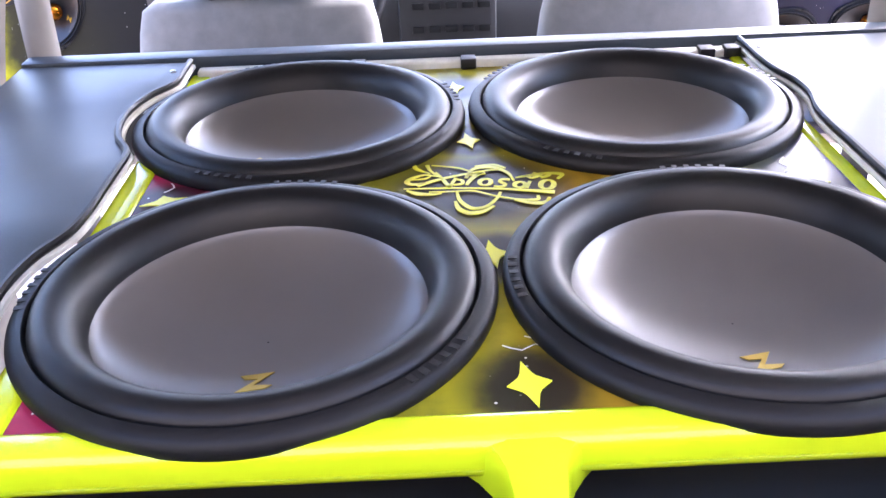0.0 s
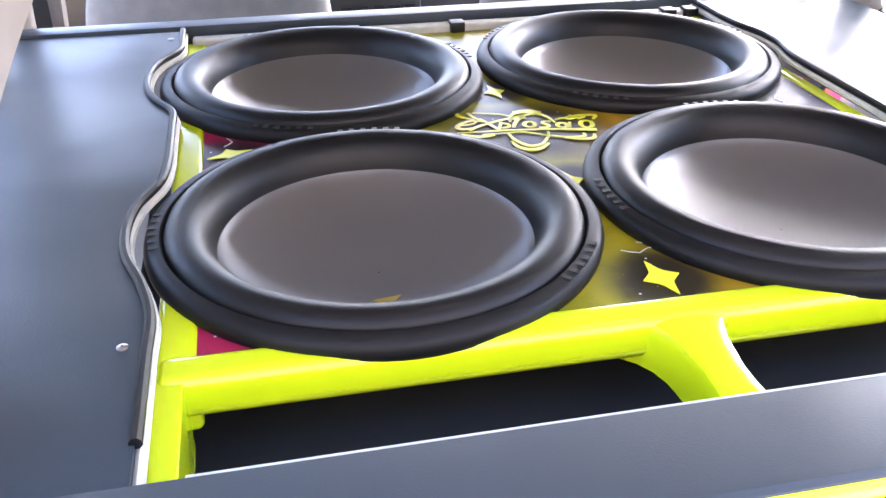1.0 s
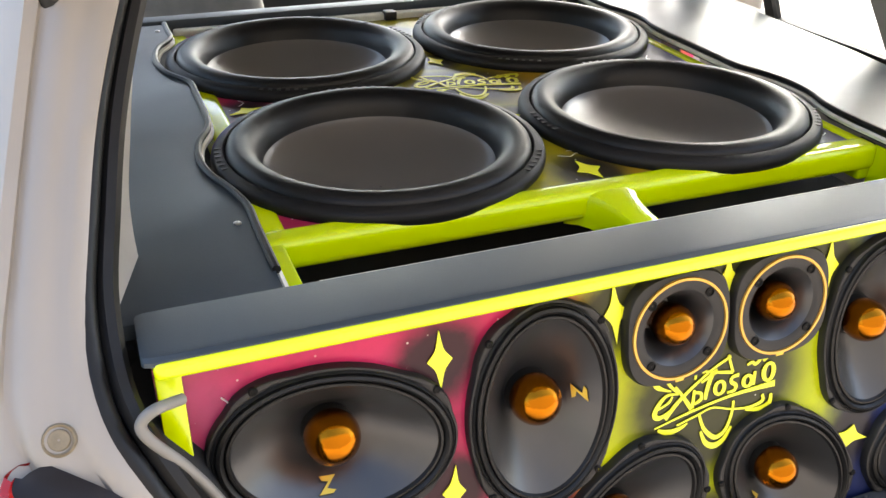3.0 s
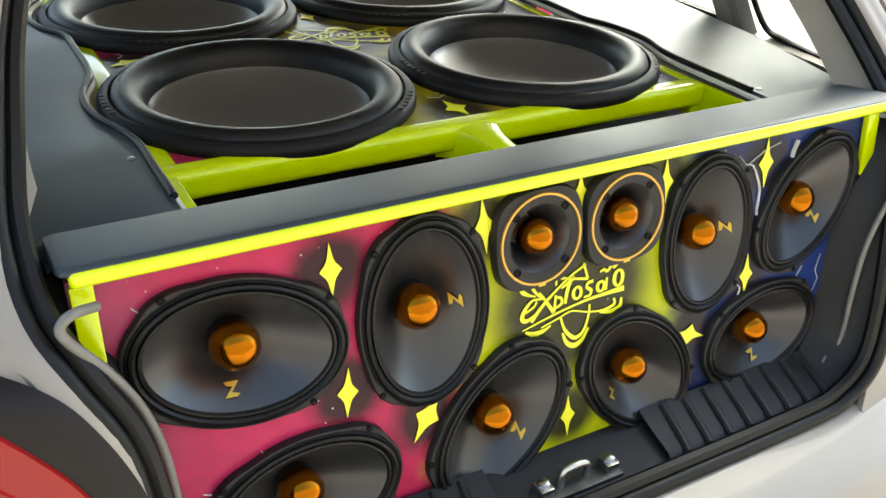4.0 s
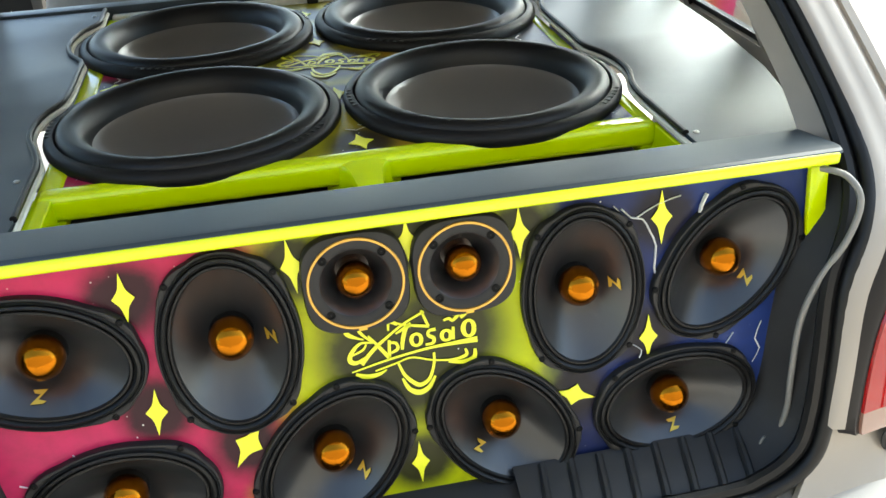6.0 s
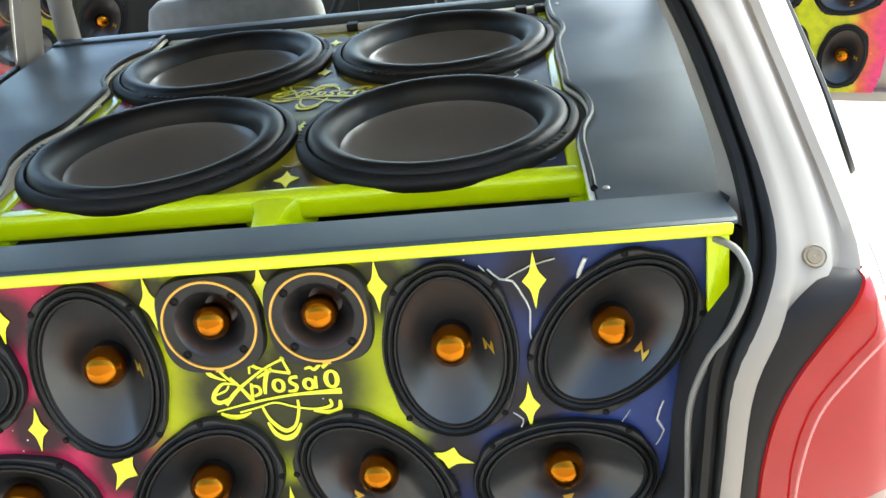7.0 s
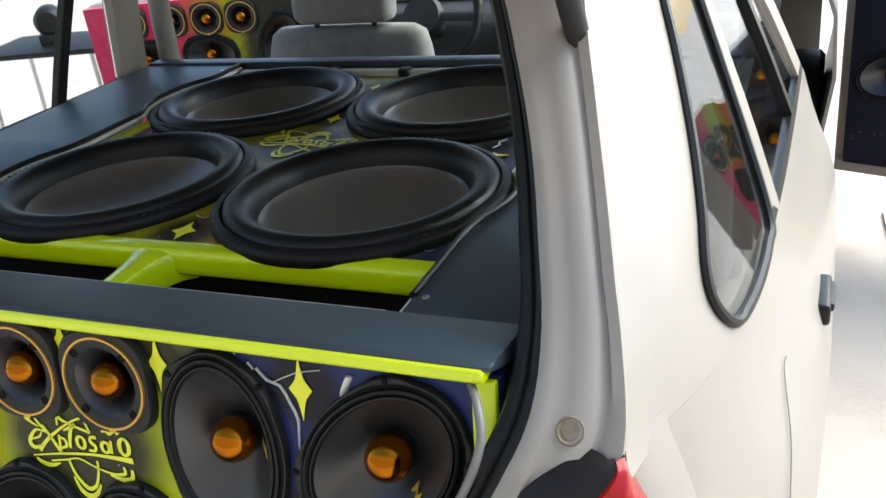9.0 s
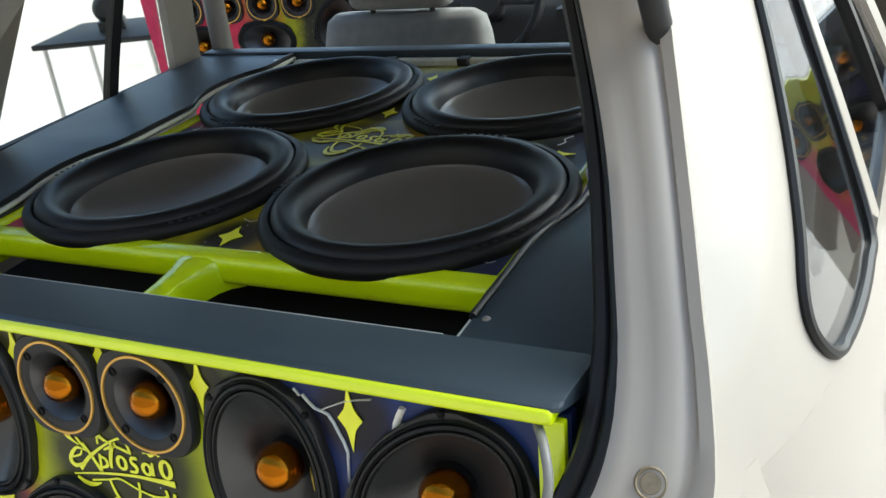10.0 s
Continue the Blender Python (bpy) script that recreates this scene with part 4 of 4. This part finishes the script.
def tweeter():
    tw = empty("tweeter", "square-shouldered black tweeter with a gold ring and copper bullet", "tweeter", "tweeters in the wall")

    def sq(r, z, p, n=64):
        out = []
        for i in range(n):
            q = 2 * math.pi * i / n
            c, s = math.cos(q), math.sin(q)
            k = (abs(c) ** p + abs(s) ** p) ** (-1 / p)
            out.append((r * k * c, r * k * s, z))
        return out

    part("frame", loft([sq(0.0635, -0.002, 3.3), sq(0.0635, 0.008, 3.3), sq(0.0620, 0.0115, 3.2), sq(0.057, 0.0125, 2), sq(0.0535, 0.0125, 2), sq(0.047, 0.012, 2), sq(0.043, 0.010, 2)]), PLASTIC, tw)
    part("gold_ring", lathe([(0.0585, 0.0122), (0.058, 0.0145), (0.0553, 0.0145), (0.0548, 0.0122)], 64), RING, tw, "thin gold ring")
    part("horn", lathe([(0.044, 0.0105), (0.040, 0.006), (0.034, -0.003), (0.028, -0.014), (0.024, -0.026), (0.021, -0.04), (0.001, -0.041)], 48), PAPER, tw)
    part("bullet", lathe([(0.0150, -0.040)] + [(0.0228 * math.cos(radians(a)) + 0.0002, -0.001 + 0.0240 * math.sin(radians(a))) for a in range(-36, 91, 9)], 36, angle=80), COPPER, tw, "polished copper bullet")
    # raised discs whose black colour plays the dark of screw holes
    for a in (45, 135, 225, 315):
        q = radians(a)
        part("screw", moved(lathe([(0.0054, 0.0118), (0.0054, 0.0132), (0.0040, 0.0136), (0.0036, 0.0126), (0.001, 0.0126)], 12), Matrix.Translation((0.0495 * math.cos(q), 0.0495 * math.sin(q), 0))), HOLE, tw)
    part("mark", moved(block(-0.005, 0.005, -0.0025, 0.0025, 0, 0.0006, 0), pose(0, -0.059, 0.0125, 0, 0, 0)), GOLD, tw)
    return tw


tw = tweeter()
tw.matrix_world = on_wall(-0.063, 0.944, 2, 0.002)
copy_thing(tw, on_wall(0.069, 0.945, 2, 0.002))

# cables
cable = tagged(part("cable", tube([(0.525, -0.02, 1.014), (0.542, -0.05, 1.014), (0.550, -0.072, 0.99), (0.535, -0.082, 0.945), (0.506, -0.082, 0.89), (0.490, -0.083, 0.83), (0.489, -0.086, 0.75), (0.489, -0.09, 0.70), (0.482, -0.093, 0.665), (0.468, -0.09, 0.645)], 0.0042), CABLE), "grey cable along the boot lining", "cable")
cable2 = tagged(part("cable", tube([(-0.565, -0.03, 1.0), (-0.588, -0.05, 1.01), (-0.60, -0.052, 1.0), (-0.595, -0.055, 0.985), (-0.570, -0.058, 0.95), (-0.545, -0.06, 0.90), (-0.530, -0.065, 0.84), (-0.524, -0.075, 0.76), (-0.52, -0.085, 0.68)], 0.0050), CABLE), "grey cable along the boot lining", "cable")
tie = tagged(part("cable_end", tube([(0.468, -0.09, 0.645), (0.460, -0.093, 0.652), (0.454, -0.096, 0.642), (0.462, -0.10, 0.636)], 0.002), CABLE), "thin bare cable end by the scuff plate", "cable")


# ---- the cabin ----
def seat(cx):
    st = empty("front_seat", "grey fabric front seat with a headrest", "car seat", "front seats")
    rows = []
    for z, w, y0, d in ((0.38, 0.22, 1.36, 0.14), (0.5, 0.25, 1.39, 0.16), (0.7, 0.262, 1.44, 0.16), (0.87, 0.255, 1.49, 0.14), (0.94, 0.245, 1.51, 0.12), (0.98, 0.235, 1.525, 0.095), (0.998, 0.21, 1.54, 0.06)):
        rows.append([(cx + w * k * (abs(math.cos(q)) ** 0.45) * (1 if math.cos(q) > 0 else -1), y0 + d / 2 + d / 2 * (abs(math.sin(q)) ** 0.6) * (1 if math.sin(q) > 0 else -1), z) for k, q in ((1, 2 * math.pi * i / 32 + 0.01) for i in range(32))])
    part("backrest", loft(rows, True, True, True, 70), FABRIC, st)
    part("cushion", block(cx - 0.25, cx + 0.25, 1.45, 2.0, 0.34, 0.52, 0.05, 4), FABRIC, st)
    hr = part("headrest", moved(block(-0.15, 0.15, -0.045, 0.05, -0.085, 0.085, 0.04, 4), pose(cx, 1.575, 1.092, -6)), FABRIC, st)
    for dx in (-0.09, 0.09):
        part("rod", tube([(cx + dx, 1.565, 0.97), (cx + dx, 1.572, 1.08)], 0.008), PLASTIC, hr)
    part("seat_base", block(cx - 0.2, cx + 0.2, 1.5, 1.95, 0.27, 0.345, 0.01), DARK, st)


seat(-0.425)
seat(0.402)
dash = empty("dashboard", "dark grey dashboard with a centre console", "dashboard")
part("dash_top", sheet([[(x, y, z) for x in np.linspace(-0.72, 0.68, 12)] for y, z in ((2.12, 0.55), (2.06, 0.62), (2.04, 0.78), (2.07, 0.88), (2.13, 0.92), (2.3, 0.94), (2.45, 0.93))], 0.01), TRIM, dash)
part("console", block(-0.15, 0.10, 1.98, 2.12, 0.5, 0.90, 0.02), PLASTIC, dash, "black centre console with radio")
for k, z in enumerate((0.86, 0.80, 0.74)):
    for j in range(5):
        part("button", block(-0.115 + j * 0.042, -0.085 + j * 0.042, 1.974, 1.983, z - 0.008, z + 0.008, 0.002), GASKET, dash)
wheel_rim = empty("steering_wheel", "dark grey steering wheel", "steering wheel", m=pose(-0.37, 1.97, 0.93, 62, 0, 0))
ring = [(0.185 * math.cos(2 * math.pi * k / 24), 0.185 * math.sin(2 * math.pi * k / 24), 0) for k in range(24)]
part("rim", tube(ring, 0.015, 10, True, steps=2), GASKET, wheel_rim)
part("hub", lathe([(0.065, -0.03), (0.07, 0.0), (0.06, 0.02), (0.001, 0.025)], 28, cap_first=True), PLASTIC, wheel_rim)
for a in (0, 180, 270):
    q = radians(a)
    part("spoke", tube([(0.05 * math.cos(q), 0.05 * math.sin(q), 0.005), (0.18 * math.cos(q), 0.18 * math.sin(q), 0)], 0.017, 8, flat=0.5), PLASTIC, wheel_rim)
part("column", tube([(0, 0, -0.02), (0, -0.01, -0.2)], 0.03), TRIM, wheel_rim)


# ---- the open front doors with their speakers ----
HINGE, ALONG = Vector((0.86, 2.495, 0)), Vector((0.9439, -0.3303, 0))
FACE = Vector((-0.3303, -0.9439, 0))


def on_door(x, z, turn=0.0, off=0.0, flip=False):
    """The pose on a door's inner face: z towards the rear, y up."""
    p = HINGE + ALONG * ((x - HINGE.x) / ALONG.x) + Vector((0, 0, z)) + FACE * off
    a, f = ALONG.copy(), FACE.copy()
    if flip:
        p.x, a, f = 2 * CX - p.x, Vector((ALONG.x, -ALONG.y, 0)), Vector((-FACE.x, FACE.y, 0))
    return Matrix.Translation(p) @ Matrix((tuple(a), (0, 0, 1), tuple(f))).transposed().to_4x4() @ pose(0, 0, 0, 0, 0, turn)


AIR_RIGHT = spray("airbrush_door_right", [], [(0.0, (0.012, 0.012, 0.025)), (0.3, (0.02, 0.02, 0.05)), (0.42, (0.30, 0.16, 0.02)), (0.5, (0.5, 0.55, 0.01)), (0.72, (0.5, 0.5, 0.02)), (0.8, (0.6, 0.12, 0.05)), (0.9, (0.62, 0.05, 0.15)), (1.0, (0.6, 0.05, 0.2))], gain=1.6, shift=-1.66)
AIR_LEFT = spray("airbrush_door_left", [], [(0.0, (0.62, 0.03, 0.10)), (0.3, (0.6, 0.03, 0.08)), (0.5, (0.55, 0.25, 0.02)), (0.58, (0.4, 0.4, 0.01)), (0.66, (0.03, 0.03, 0.015)), (1.0, (0.02, 0.02, 0.02))], gain=1.15, shift=2.1)


def door(flip):
    d = empty("front_door")
    d.parent = car

    def slab(x0, x1, z0, z1, t0, t1, bevel):
        bm = block(x0 - 0.86, x1 - 0.86, z0, z1, t0, t1, bevel, 3)
        m = on_door(0.86, 0, flip=flip)
        if flip:
            m = m @ Matrix.Diagonal((-1, 1, 1, 1))
        return moved(bm, m)

    part("door_shell", slab(0.84, 1.93, 0.255, 0.97, -0.14, -0.036, 0.03), SILVER, d)
    part("door_hem", slab(0.86, 1.91, 0.262, 0.30, -0.06, 0.004, 0.004), SILVER, d)
    holes = [ellipse((x - 0.86) / ALONG.x * (-1 if flip else 1), z, 0.104, 0.071, turn) for x, z, turn in (LEFT_SPEAKERS if flip else RIGHT_SPEAKERS)]
    holes += [ellipse((x - 0.86) / ALONG.x * (-1 if flip else 1), z, 0.05, 0.05) for x, z in (LEFT_TWEETERS if flip else RIGHT_TWEETERS)]
    k = -1 if flip else 1
    far = 1.0 if flip else 0.775
    outer = [(0.03 * k, 0.30), (far * k, 0.30), ((far + 0.02) * k, 0.36), ((far + 0.05) * k, 0.62), ((far + 0.055) * k, 0.965), (0.03 * k, 0.965)]
    part("door_panel", moved(holed(outer, holes, 0.05), on_door(0.86, 0, 0, 0.016, flip)), AIR_LEFT if flip else AIR_RIGHT, d, "airbrushed door panel crowded with speakers")
    part("window_frame", slab(0.86, 0.90, 0.96, 1.32, -0.06, -0.03, 0.008), SILVER, d)


RIGHT_SPEAKERS = [(1.011, 0.609, 20), (1.25, 0.658, 12), (1.493, 0.66, 10), (1.142, 0.436, 84), (1.313, 0.442, 92), (1.487, 0.432, 80), (1.14, 0.84, 8)]
RIGHT_TWEETERS = [(1.33, 0.83), (1.46, 0.83), (1.585, 0.83)]
LEFT_SPEAKERS = [(1.66, 0.745, 8), (1.41, 0.745, -8), (1.14, 0.78, 60), (1.65, 0.45, 90), (1.45, 0.45, 90), (1.25, 0.45, 90)]
LEFT_TWEETERS = [(1.27, 0.880), (1.40, 0.885), (1.535, 0.888), (1.684, 0.893)]
door(False)
door(True)
for flip, ovals, tweeters in ((False, RIGHT_SPEAKERS, RIGHT_TWEETERS), (True, LEFT_SPEAKERS, LEFT_TWEETERS)):
    for x, z, turn in ovals:
        tagged(copy_thing(oval_speaker, on_door(x, z, turn, 0.018, flip)), group="oval speakers in the doors")
    for x, z in tweeters:
        tagged(copy_thing(tw, on_door(x, z, 0, 0.018, flip)), group="tweeters in the doors")


# ---- the yard ----
def yard_table(x, y):
    t = empty("work_table", "small grey metal table in the yard", "table", m=pose(x, y, 0, 0, 0, 15))
    part("tabletop", block(-0.30, 0.30, -0.22, 0.22, 0.725, 0.75, 0.006), GASKET, t)
    for dx in (-0.26, 0.26):
        for dy in (-0.18, 0.18):
            part("leg", tube([(dx, dy, 0.73), (dx * 1.08, dy * 1.1, 0.0)], 0.012), STEEL, t)
    g = empty("bench_motor", "small dark bench motor on the table", "motor", m=pose(x, y, 0.75, 0, 0, 40))
    part("casing", moved(lathe([(0.001, -0.09), (0.05, -0.085), (0.065, -0.06), (0.065, 0.05), (0.045, 0.075), (0.001, 0.08)], 24), pose(0, 0, 0.10, 90, 0, 0)), GASKET, g)
    part("foot", block(-0.06, 0.06, -0.06, 0.06, 0, 0.045, 0.008), PLASTIC, g)


yard_table(-2.5, 2.55)

floor_cable = tagged(part("floor_cable", tube([(1.04, 2.72, 0.006), (1.05, 2.56, 0.006), (1.07, 2.36, 0.006), (1.11, 2.16, 0.006), (1.21, 2.06, 0.006), (1.40, 1.98, 0.006), (1.44, 1.975, 0.006)], 0.0035), GASKET), "thin dark cable lying on the concrete floor", "cable")
twig = tagged(part("twig", joined(*[tube([(1.03, 0.93, 0.004), (1.03 + 0.016 * math.cos(a), 0.93 + 0.016 * math.sin(a), 0.015), (1.03 + 0.03 * math.cos(a + 0.4), 0.93 + 0.03 * math.sin(a + 0.4), 0.006)], 0.0022, 6) for a in (0.2, 2.6, 3.9)]), GASKET), "small dark dry twig on the concrete floor", "twig")
